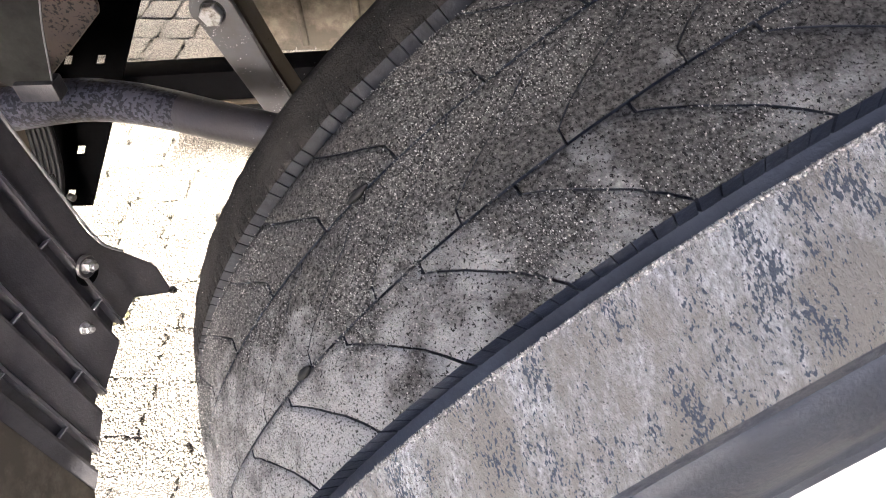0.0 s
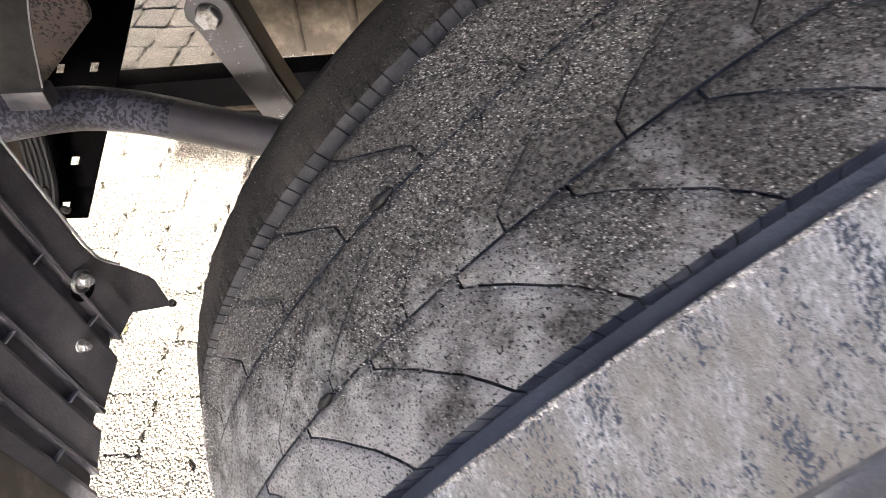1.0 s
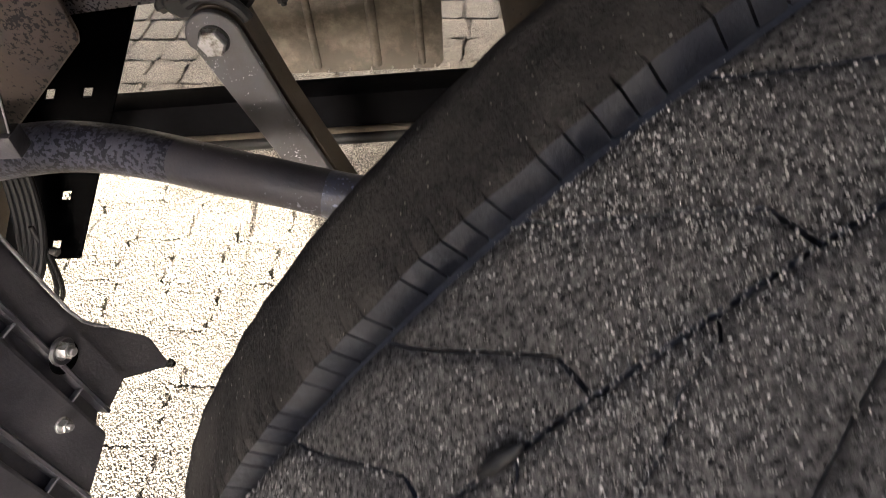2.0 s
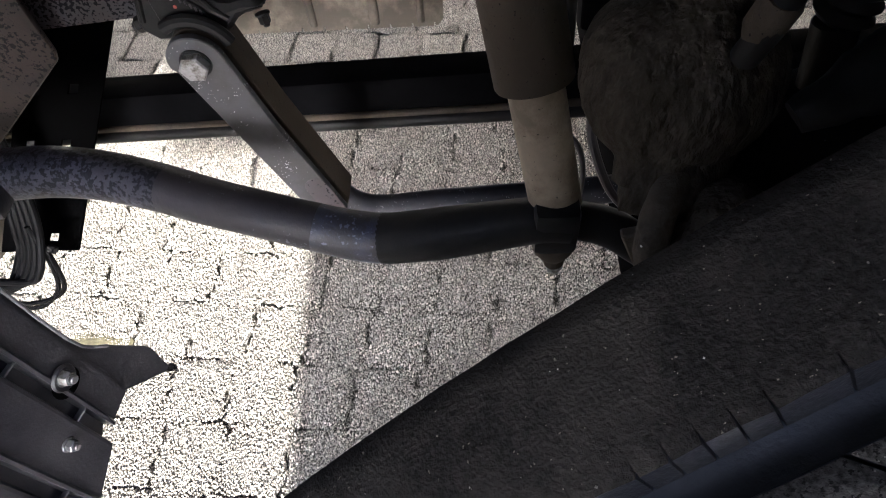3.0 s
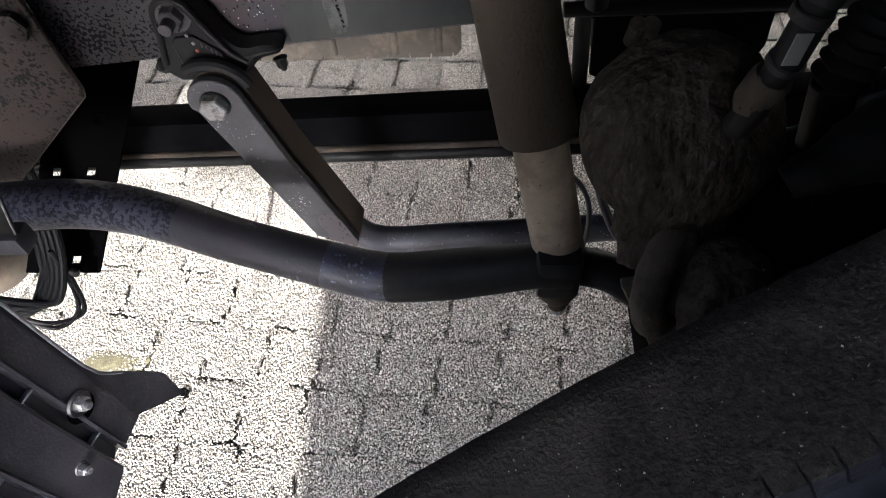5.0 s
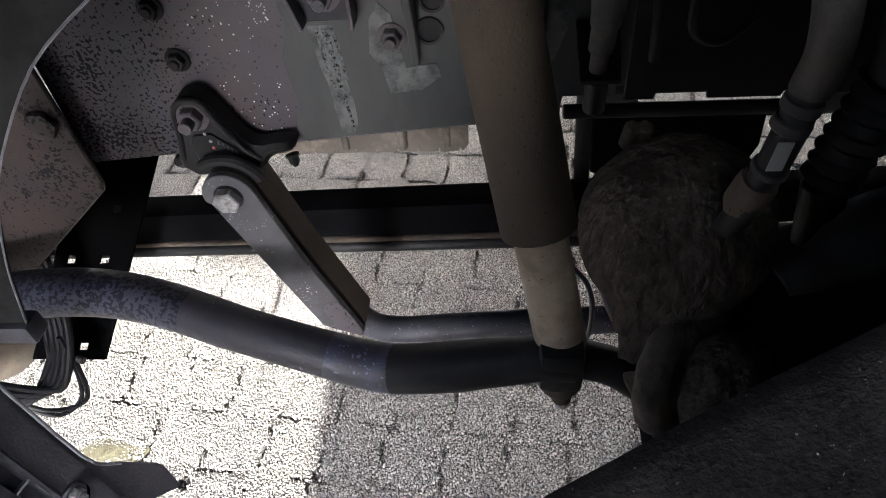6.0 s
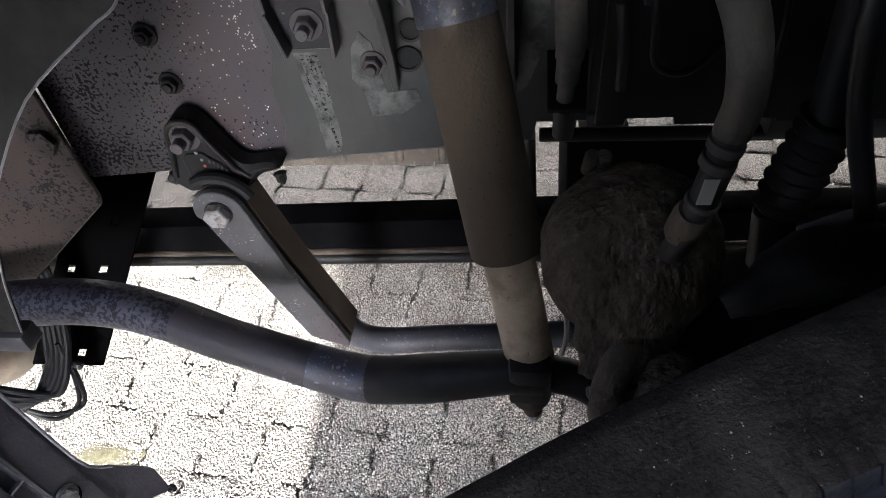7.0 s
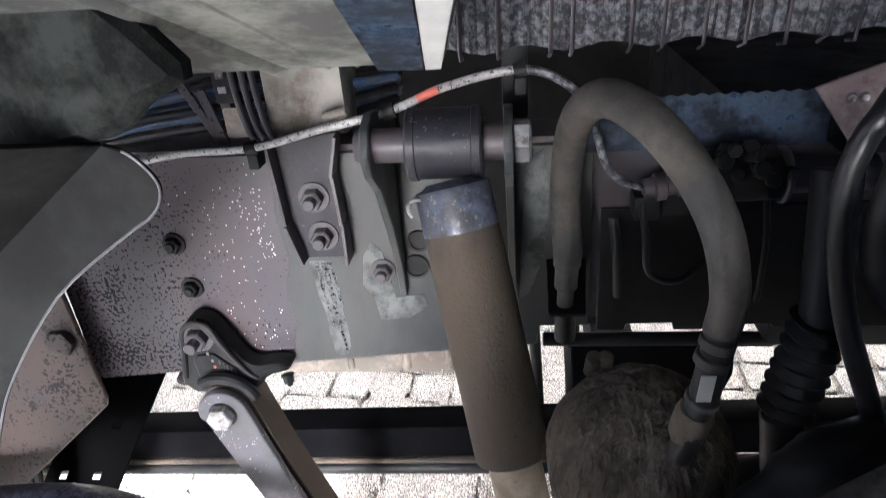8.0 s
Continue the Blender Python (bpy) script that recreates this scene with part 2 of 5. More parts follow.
M_GUSSET = material("brown_grey_gusset_paint", (0.017, 0.0152, 0.0165), 0.46, grain=14, vary=0.3, bump=0.12, coat=(0.029, 0.0215, 0.0185), coat_amount=0.5, coat_scale=8, coat_rough=0.55, speck=(0.007, 0.006, 0.008), speck_scale=210, speck_cut=0.59, clump=0.8, speck_detail=1.6, spec=0.2, speck_dull=True)
M_BLUEGLOSS = material("glossy_blue_black", (0.030, 0.055, 0.105), 0.25, grain=14, vary=0.4, bump=0.15, bump_scale=90, coat=(0.008, 0.012, 0.020), coat_amount=0.45, coat_scale=16)
M_CABLE = material("black_cable", (0.003, 0.003, 0.0034), 0.55, grain=40, vary=0.3, bump=0.05, spec=0.08)
M_STRIP = material("white_edge_strip", (0.62, 0.62, 0.60), 0.5, grain=30, vary=0.15, bump=0.05)
M_GROOVE = material("groove_wall_rubber", (0.013, 0.017, 0.029), 0.42, grain=40, vary=0.3, bump=0.2, bump_scale=300, coat=(0.03, 0.034, 0.046), coat_amount=0.25, coat_scale=40)
M_WET = material("wet_pale_run", (0.11, 0.112, 0.11), 0.18, grain=160, vary=0.6, bump=1.0, bump_scale=170, bump_size=0.005, speck=(0.01, 0.01, 0.011), speck_scale=260, speck_cut=0.55, speck_detail=2.0)
M_FIN = material("pale_plastic_edge", (0.12, 0.12, 0.13), 0.4, grain=80, vary=0.3, bump=0.1)
M_GROOVELIGHT = material("scuffed_groove_rubber", (0.013, 0.0142, 0.019), 0.5, grain=60, vary=0.35, bump=0.3, bump_scale=300, coat=(0.026, 0.026, 0.028), coat_amount=0.35, coat_scale=40)
M_TAPE = material("pale_cloth_tape", (0.30, 0.29, 0.285), 0.7, grain=160, vary=0.35, bump=0.2, speck=(0.03, 0.03, 0.032), speck_scale=260, speck_cut=0.60, speck_detail=2.0)

# ---- building helpers ----
def part(name, bm, mat, parent=None, label="", smooth=True, angle=35):
    me = bpy.data.meshes.new(name)
    bmesh.ops.recalc_face_normals(bm, faces=bm.faces[:])
    if smooth:
        for f in bm.faces:
            f.smooth = True
        lim = radians(angle)
        for e in bm.edges:
            if len(e.link_faces) == 2 and e.calc_face_angle(0) > lim:
                e.smooth = False
    bm.to_mesh(me)
    bm.free()
    me.materials.append(mat)
    ob = new(name, me)
    if parent is not None:
        ob.parent = parent
    if label:
        ob["label"] = label
    return ob


def thing(name, label, category, at=(0, 0, 0), group="", kind=""):
    ob = new(name)
    ob.empty_display_size = 0.05
    ob.location = at
    return tagged(ob, label, category, group, kind)


def settle(ob, at):
    """Put an Empty's parts, built in world places, under it without moving them."""
    for ch in ob.children:
        ch.matrix_parent_inverse = Matrix.Translation(at).inverted()


def add_box(bm, lo, hi, bevel=0.0, m=None):
    r = bmesh.ops.create_cube(bm, size=1)
    vs = r["verts"]
    lo, hi = Vector(lo), Vector(hi)
    for v in vs:
        v.co = Vector([lo[k] + (v.co[k] + 0.5) * (hi[k] - lo[k]) for k in range(3)])
    if bevel:
        es = list({e for v in vs for e in v.link_edges})
        r = bmesh.ops.bevel(bm, geom=es, offset=bevel, segments=2, affect="EDGES", profile=0.6)
        vs = list({v for f in r["faces"] for v in f.verts} | {v for v in vs if v.is_valid})
    if m is not None:
        bmesh.ops.transform(bm, matrix=m, verts=[v for v in vs if v.is_valid])
    return bm


def axis_matrix(p0, p1):
    d = (Vector(p1) - Vector(p0))
    return Matrix.Translation(p0) @ d.to_track_quat("Z", "Y").to_matrix().to_4x4()


def add_lathe(bm, profile, p0, p1, segs=32, hexa=False):
    """Turn a profile of (radius, height along the axis) round the line from p0 towards p1."""
    m = axis_matrix(p0, p1)
    segs = 6 if hexa else segs
    rings = []
    for r, h in profile:
        if r < 1e-5:
            rings.append([bm.verts.new(m @ Vector((0, 0, h)))])
        else:
            rings.append([bm.verts.new(m @ Vector((r * math.cos(2 * math.pi * k / segs), r * math.sin(2 * math.pi * k / segs), h))) for k in range(segs)])
    for a, b in zip(rings, rings[1:]):
        for k in range(segs):
            k2 = (k + 1) % segs
            if len(a) == 1 and len(b) == 1:
                continue
            if len(a) == 1:
                bm.faces.new((a[0], b[k], b[k2]))
            elif len(b) == 1:
                bm.faces.new((a[k], a[k2], b[0]))
            else:
                bm.faces.new((a[k], a[k2], b[k2], b[k]))
    return bm


def add_cyl(bm, p0, p1, r, segs=24, bevel=0.0015, r1=None):
    h = (Vector(p1) - Vector(p0)).length
    r1 = r if r1 is None else r1
    b = min(bevel, r * 0.3, h * 0.3)
    return add_lathe(bm, [(0, 0), (r - b, 0), (r, b), (r1, h - b), (r1 - b, h), (0, h)], p0, p1, segs)


def add_hex(bm, p0, p1, r):
    h = (Vector(p1) - Vector(p0)).length
    return add_lathe(bm, [(0, 0), (r, 0), (r, h * 0.85), (r * 0.86, h), (0, h)], p0, p1, hexa=True)


def curve_points(pts, per=10):
    """A smooth line through the points (Catmull-Rom)."""
    p = [Vector(q) for q in pts]
    p = [p[0] * 2 - p[1]] + p + [p[-1] * 2 - p[-2]]
    out = []
    for i in range(1, len(p) - 2):
        for k in range(per):
            t = k / per
            a, b, c, d = p[i - 1], p[i], p[i + 1], p[i + 2]
            out.append(0.5 * (2 * b + (c - a) * t + (2 * a - 5 * b + 4 * c - d) * t * t + (3 * b - a - 3 * c + d) * t ** 3))
    out.append(p[-2])
    return out


def add_sweep(bm, pts, r, segs=14, cap=True, radii=None, squash=1.0):
    """A round bar along a line of points."""
    pts = [Vector(q) for q in pts]
    t0 = (pts[1] - pts[0]).normalized()
    nrm = t0.orthogonal().normalized()
    rings = []
    for i, q in enumerate(pts):
        t = (pts[min(i + 1, len(pts) - 1)] - pts[max(i - 1, 0)]).normalized()
        nrm = (nrm - t * nrm.dot(t)).normalized()
        bi = t.cross(nrm)
        rr = radii[i] if radii else r
        rings.append([bm.verts.new(q + rr * (math.cos(a) * nrm + squash * math.sin(a) * bi)) for a in [2 * math.pi * k / segs for k in range(segs)]])
    for a, b in zip(rings, rings[1:]):
        for k in range(segs):
            bm.faces.new((a[k], a[(k + 1) % segs], b[(k + 1) % segs], b[k]))
    if cap:
        bm.faces.new(rings[0][::-1])
        bm.faces.new(rings[-1])
    return bm


def add_plate(bm, outline, m, thick, bevel=0.001, holes=()):
    """A flat plate: an outline in the x, y of m, thick along its z."""
    vs = [bm.verts.new(m @ Vector((x, y, 0))) for x, y in outline]
    f = bm.faces.new(vs)
    r = bmesh.ops.extrude_face_region(bm, geom=[f])
    up = (m.to_3x3() @ Vector((0, 0, thick)))
    top = [v for v in r["geom"] if isinstance(v, bmesh.types.BMVert)]
    for v in top:
        v.co += up
    if bevel:
        es = list({e for v in vs + top for e in v.link_edges})
        bmesh.ops.bevel(bm, geom=es, offset=bevel, segments=1, affect="EDGES")
    return bm


def arc(cx, cy, r, a0, a1, n=8):
    return [(cx + r * math.cos(radians(a0 + (a1 - a0) * k / n)), cy + r * math.sin(radians(a0 + (a1 - a0) * k / n))) for k in range(n + 1)]


def wall_plane(y):
    """Plates that stand across y: x to the right, y up, thickness towards the viewer at -y."""
    return Matrix(((1, 0, 0, 0), (0, 0, -1, y), (0, 1, 0, 0), (0, 0, 0, 1)))


def mesh_from(name, verts, faces, mat, parent=None, label="", smooth=False):
    me = bpy.data.meshes.new(name)
    me.from_pydata(verts, [], faces)
    me.materials.append(mat)
    if smooth:
        me.polygons.foreach_set("use_smooth", [True] * len(faces))
    me.update()
    ob = new(name, me)
    if parent is not None:
        ob.parent = parent
    if label:
        ob["label"] = label
    return ob


def add_plate3(bm, pts, thick, bevel=0.001):
    """A flat plate from its corner places, thick along its own normal (right-hand rule of the corners)."""
    p = [Vector(q) for q in pts]
    nrm = Vector((0, 0, 0))
    for k in range(len(p)):
        nrm += p[k].cross(p[(k + 1) % len(p)])
    nrm.normalize()
    vs = [bm.verts.new(q) for q in p]
    f = bm.faces.new(vs)
    r = bmesh.ops.extrude_face_region(bm, geom=[f])
    top = [v for v in r["geom"] if isinstance(v, bmesh.types.BMVert)]
    for v in top:
        v.co += nrm * thick
    if bevel:
        es = list({e for v in vs + top for e in v.link_edges})
        bmesh.ops.bevel(bm, geom=es, offset=bevel, segments=1, affect="EDGES")
    return bm


def bolt(name, parent, at, out, r=0.013, head=0.012, washer=0.018, stud=0.0, mat=None, label=""):
    """A hexagon bolt or nut with a washer; out is the way that it sticks out."""
    at, out = Vector(at), Vector(out).normalized()
    bm = bmesh.new()
    add_cyl(bm, at, at + out * 0.003, washer, 24, 0.0006)
    add_hex(bm, at + out * 0.003, at + out * (0.003 + head), r)
    if stud:
        add_cyl(bm, at + out * (0.002 + head), at + out * (0.003 + head + stud), r * 0.55, 16, 0.001)
    return part(name, bm, mat or M_BLACK, parent, label)


# ---- the setting: yard, truck body round the place, added walls that shade the wheel and bounce light ----
bm = bmesh.new()
add_box(bm, (-400, -400, -0.6), (400, 400, -0.009))
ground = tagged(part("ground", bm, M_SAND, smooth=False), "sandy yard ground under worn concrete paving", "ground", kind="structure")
# unseen wall added to shape the sun patch; its openings let sun through
bm = bmesh.new()
add_box(bm, (0.09, -4.3, -0.009), (1.22, -4.0, 4.8))
add_box(bm, (1.22, -4.3, 1.42), (1.95, -4.0, 4.8))
add_box(bm, (1.95, -4.3, -0.009), (9.0, -4.0, 4.8))
add_box(bm, (-1.45, -4.3, 1.84), (-0.33, -4.0, 3.8))
add_box(bm, (-0.33, -4.3, 1.69), (0.09, -4.0, 3.8))
add_box(bm, (-8.0, -4.3, -0.009), (-1.45, -4.0, 3.6))
tagged(part("wall_south", bm, M_WALL, smooth=False), "added dark wall that cuts the sunlight, with two low openings", "wall", kind="structure")
# overhead slab out of view, its edges set to limit the skylight
bm = bmesh.new()
add_box(bm, (-4.0, -1.12, 1.56), (0.12, 2.37, 1.75))
add_box(bm, (0.12, -0.86, 1.56), (4.0, 2.37, 1.75))
tagged(part("ceiling", bm, M_DARKBODY, smooth=False), "unseen dark slab for the truck body overhead, blocking the sky", "ceiling", kind="structure")
# panel added to close the sky gap; its lower edge sets the far light
bm = bmesh.new()
add_box(bm, (-4.0, 2.37, 0.97), (4.0, 2.4, 1.75))
tagged(part("wall_north", bm, M_DARKBODY, smooth=False), "added dark panel that blocks sky on the far side of the truck", "wall", kind="structure")
# reflector added across the yard: sends warm sunlight onto the far paving
bm = bmesh.new()
add_box(bm, (-14.0, 9.0, -0.009), (14.0, 9.3, 6.0))
tagged(part("wall_yard", bm, M_BOUNCEWALL, smooth=False), "added pale sunlit wall that bounces warm light under the truck", "wall", kind="structure")
# unseen wall added to darken the side behind the wheel
bm = bmesh.new()
add_box(bm, (3.0, -4.0, -0.009), (3.2, 2.37, 3.8))
tagged(part("wall_east", bm, M_WALL, smooth=False), "added dark wall that keeps light off from behind the wheel", "wall", kind="structure")

# ---- near chassis rail ----
RAIL_LO, RAIL_HI = 0.865, 1.185


def channel(x0, x1, y, t, lip, lo, hi, side, lo1=None):
    """A channel section along x; its lower edge may run from lo to lo1."""
    bm = bmesh.new()
    rise = 0.0 if lo1 is None else lo1 - lo
    prof = [(0.0, lo), (0.0, hi), (lip, hi), (lip, hi - t), (t, hi - t), (t, lo + t), (lip, lo + t), (lip, lo)]
    a = [bm.verts.new((x0, y + side * q, z)) for q, z in prof]
    b = [bm.verts.new((x1, y + side * q, z + (rise if z < (lo + hi) / 2 else 0.0))) for q, z in prof]
    for k in range(8):
        bm.faces.new((a[k], a[(k + 1) % 8], b[(k + 1) % 8], b[k]))
    bm.faces.new(a)
    bm.faces.new(b[::-1])
    es = [e for e in bm.edges if all(abs(v.co.y - y) < 0.001 for v in e.verts) and abs(e.verts[0].co.x - e.verts[1].co.x) > 0.1]
    bmesh.ops.bevel(bm, geom=es, offset=0.007, segments=4, affect="EDGES")
    return bm


rail = thing("chassis_rail", "dark grey steel chassis rail with chipped, dirty paint", "chassis rail", (0, 0, RAIL_LO))
part("web", channel(0.338, 3.0, 0.0, 0.008, 0.075, 0.946, RAIL_HI, 1), M_RAIL, rail)
part("web", channel(-0.287, 0.338, 0.0, 0.008, 0.075, 0.849, RAIL_HI, 1, 0.905), M_RAIL, rail)
bm = bmesh.new()
add_cyl(bm, (0.345, 0.03, 0.896), (3.0, 0.03, 0.896), 0.0095, 16)
part("pipe", bm, M_BLACK, rail, "thin black pipe below the rail")
# painted doubling plate behind the shock bracket, with a ragged left edge
bm = bmesh.new()
add_plate(bm, [(0.018, 0.884), (0.335, 0.913), (0.34, 0.94), (0.40, 0.94), (0.40, 1.178), (0.028, 1.178), (0.024, 1.10), (0.030, 1.04), (0.018, 1.0), (0.022, 0.94), (0.012, 0.905)], wall_plane(0.0), 0.0035, 0.0008)
part("doubling_plate", bm, M_GREENGREY, rail, "smooth dark green grey doubling plate")
for x, z in ((-0.116, 1.067), (-0.108, 1.003)):
    bolt("bolt", rail, (x, -0.0005, z), (0, -1, 0), 0.011, 0.009, 0.015, 0.004)
bolt("bolt", rail, (0.148, -0.004, 1.025), (0, -1, 0), 0.012, 0.011, 0.016, 0.008, M_RAIL)
for x, z, r in ((0.196, 1.065, 0.011), (0.190, 1.03, 0.013)):
    bm = bmesh.new()
    add_lathe(bm, [(0, 0.0005), (r, 0.0005), (r, 0.004), (r + 0.003, 0.0045), (r + 0.003, 0.0)], (x, -0.0036, z), (x, -1, z), 20)
    part("hole_rim", bm, M_BLACK, rail)
bm = bmesh.new()
add_plate(bm, [(0.41, 0.934), (0.444, 0.934), (0.446, 0.943), (0.502, 0.944), (0.504, 0.934), (0.586, 0.934), (0.588, 0.941), (0.619, 0.941), (0.621, 0.936), (0.95, 0.936), (0.95, 1.10), (0.41, 1.10)], wall_plane(0.0), 0.006, 0.001)
part("backing_plate", bm, M_BLACK, rail, "black backing plate below the valve")
bm = bmesh.new()
add_plate(bm, [(0.382, 0.895), (0.386, 0.80), (0.42, 0.785), (0.58, 0.79), (0.596, 0.84), (0.592, 0.899)], wall_plane(0.034), 0.008, 0.002)
add_box(bm, (0.378, 0.024, 0.886), (0.64, 0.034, 0.900), 0.002)
part("lower_bracket", bm, M_BEAM, rail, "matt black bracket below the backing plate")
# sky reflection on the upper web, put in as a blue strip
bm = bmesh.new()
saw = [(0.66 - 0.008 * k, 1.228 if k % 2 else 1.225) for k in range(35)]
add_plate(bm, [(0.385, 1.168), (0.66, 1.168)] + saw, wall_plane(-0.001), 0.003, 0)
part("upper_strip", bm, M_BLUEGLOSS, rail, "blue strip that paints the sky's sheen along the upper rail edge")
# runs of spilt sealant and light paint spots on the web
rnd = random.Random(4)
bm = bmesh.new()
down = [1.040 - 0.012 * k for k in range(13)]
left = [(0.056 + 0.0012 * k + rnd.uniform(-0.0016, 0.0016), z) for k, z in enumerate(down)]
right = [(0.084 + 0.0008 * k - 0.0004 * max(0, k - 8) ** 2 + rnd.uniform(-0.0016, 0.0016), z) for k, z in enumerate(down)]
add_plate(bm, left + right[::-1], wall_plane(-0.0035), 0.0004, 0)
part("sealant_run", bm, M_PATCH, rail, "dull grey tongue of dried sealant")
bm = bmesh.new()
for x0, wide, slope, count in ((0.062, 0.005, 0.0014, 8), (0.070, 0.009, 0.0014, 12), (0.081, 0.004, 0.0012, 6)):
    left = [(x0 + slope * k + rnd.uniform(-0.001, 0.001), 1.037 - 0.013 * k) for k in range(count)]
    right = [(x + wide * (1 - 0.07 * k) + rnd.uniform(-0.001, 0.001), z) for k, (x, z) in enumerate(left)]
    add_plate(bm, left + right[::-1], wall_plane(-0.0036), 0.0008, 0)
part("sealant_run", bm, M_WET, rail, "shiny run of spilt sealant")
bm = bmesh.new()
for k in range(150):
    x, z = rnd.gauss(-0.02, 0.03), rnd.uniform(0.89, 1.14)
    if x > 0.008:
        continue
    r = rnd.uniform(0.0004, 0.0012)
    add_lathe(bm, [(0, 0.0008), (r * 0.7, 0.0006), (r, 0)], (x, -0.0002, z), (x, -1, z), 7)
for k in range(45):
    x, z, r = rnd.uniform(-0.005, 0.012), rnd.uniform(1.04, 1.17), rnd.uniform(0.0005, 0.0014)
    add_lathe(bm, [(0, 0.0008), (r * 0.7, 0.0006), (r, 0)], (x, -0.0002, z), (x, -1, z), 7)
part("paint_splash", bm, M_SPOT, rail, "pale splashed paint spots")["kind"] = "stuff"
# lighter unpainted patches
bm = bmesh.new()
add_plate(bm, [(0.125, 1.045), (0.137, 1.065), (0.150, 1.05), (0.160, 0.985), (0.196, 0.99), (0.200, 0.972), (0.175, 0.955), (0.138, 0.952), (0.132, 0.985), (0.120, 1.005)], wall_plane(-0.0036), 0.0012, 0.0004)
part("paint_patch", bm, M_PATCH, rail, "pale grey brushed paint patch")
bm = bmesh.new()
add_plate(bm, [(0.325, 1.16), (0.345, 1.175), (0.352, 1.12), (0.345, 1.04), (0.328, 0.99), (0.315, 0.98), (0.318, 1.05)], wall_plane(-0.0036), 0.0012, 0.0004)
part("paint_patch", bm, M_PATCH, rail)
settle(rail, (0, 0, RAIL_LO))

far_rail = thing("chassis_rail", "dark steel chassis rail on the far side of the truck", "chassis rail", (0, 0.86, RAIL_LO))
part("web", channel(-2.5, 3.0, 0.86, 0.008, 0.075, RAIL_LO, RAIL_HI, -1), M_BLACK, far_rail)
settle(far_rail, (0, 0.86, RAIL_LO))
cross = thing("crossmember", "dark dirty steel crossmember between the rails", "crossmember", (0.75, 0.43, 1.0))
bm = bmesh.new()
add_box(bm, (0.62, 0.008, 0.90), (0.90, 0.852, 1.15), 0.012)
part("box", bm, M_BLACK, cross)
bm = bmesh.new()
add_box(bm, (-1.2, 0.008, 0.90), (-1.0, 0.852, 1.15), 0.012)
part("box", bm, M_BLACK, cross)
settle(cross, (0.75, 0.43, 1.0))

# ---- wheel with its tyre ----
HUB = Vector((0.544, -0.581, 0.725))
YAW, LEAN, TYRE_R = radians(22.7), radians(-6.4), 0.5095
AX = Vector((math.sin(YAW) * math.cos(LEAN), -math.cos(YAW) * math.cos(LEAN), math.sin(LEAN)))
FW = Vector((math.cos(YAW), math.sin(YAW), 0))
UP = AX.cross(FW)
W_FRAME = Matrix(((AX.x, FW.x, UP.x, HUB.x), (AX.y, FW.y, UP.y, HUB.y), (AX.z, FW.z, UP.z, HUB.z), (0, 0, 0, 1)))
PITCHES = 56
STEP = 360.0 / PITCHES


def crown(w):
    return TYRE_R - (w + 0.006) ** 2 / 1.6


def tread(w, phi, r):
    """In the wheel's own frame: w outwards along the axle, phi in degrees forward of the top."""
    a = radians(phi)
    return (w, r * math.sin(a), r * math.cos(a))


wheel = thing("wheel", "truck wheel with a sand covered black tyre, turned outwards", "wheel")
wheel.matrix_world = W_FRAME
GROOVE = 0.013
prof = [(0.30, -0.105), (0.33, -0.14), (0.38, -0.16), (0.42, -0.158), (0.455, -0.150), (0.476, -0.143), (crown(-0.155) - GROOVE, -0.136)]
prof += [(crown(w) - GROOVE, w) for w in (-0.12, -0.09, -0.05, 0.0, 0.05, 0.09, 0.12)]
prof += [(crown(0.145) - GROOVE, 0.140), (0.484, 0.149), (0.472, 0.156), (0.462, 0.161), (0.446, 0.1650), (0.434, 0.1665), (0.4325, 0.168), (0.4305, 0.168), (0.429, 0.1665), (0.4275, 0.168), (0.4255, 0.168), (0.424, 0.1665), (0.422, 0.1705), (0.4195, 0.1705), (0.417, 0.145), (0.400, 0.115), (0.33, 0.096), (0.30, 0.088)]
bm = bmesh.new()
add_lathe(bm, prof, (0, 0, 0), (1, 0, 0), 168)
tyre = part("tyre", bm, M_RUBBER, wheel, "black rubber carcass with bare sidewalls", angle=80)
bm = bmesh.new()
add_lathe(bm, [(0.05, -0.10), (0.12, -0.10), (0.16, -0.06), (0.26, -0.06), (0.28, -0.09), (0.302, -0.115), (0.302, 0.086), (0.390, 0.108), (0.405, 0.140), (0.410, 0.147), (0.408, 0.152), (0.402, 0.151), (0.396, 0.142), (0.385, 0.138), (0.30, 0.150), (0.20, 0.170), (0.14, 0.186), (0.06, 0.192), (0.0, 0.193)], (0, 0, 0), (1, 0, 0), 96)
part("rim", bm, M_RIM, wheel, "polished rim with the bright sky put into its white colour")

SIPE_CD = [(0.0236, 0.0), (0.029, 0.0), (0.0325, 0.7), (0.0413, 2.1), (0.050, 3.3), (0.057, 4.3), (0.066, 5.3), (0.0745, 6.1)]
SIPE_AB = [(-0.0835, -5.5), (-0.076, -4.7), (-0.065, -3.1), (-0.056, -1.7), (-0.046, -0.3), (-0.0336, 0.0)]
SIPE_BC = [(-0.0320, 0.0), (-0.0275, -0.3), (-0.023, -1.8), (-0.0155, -2.9), (-0.0024, -5.7), (0.0062, -7.4), (0.014, -8.5), (0.0221, -8.6)]


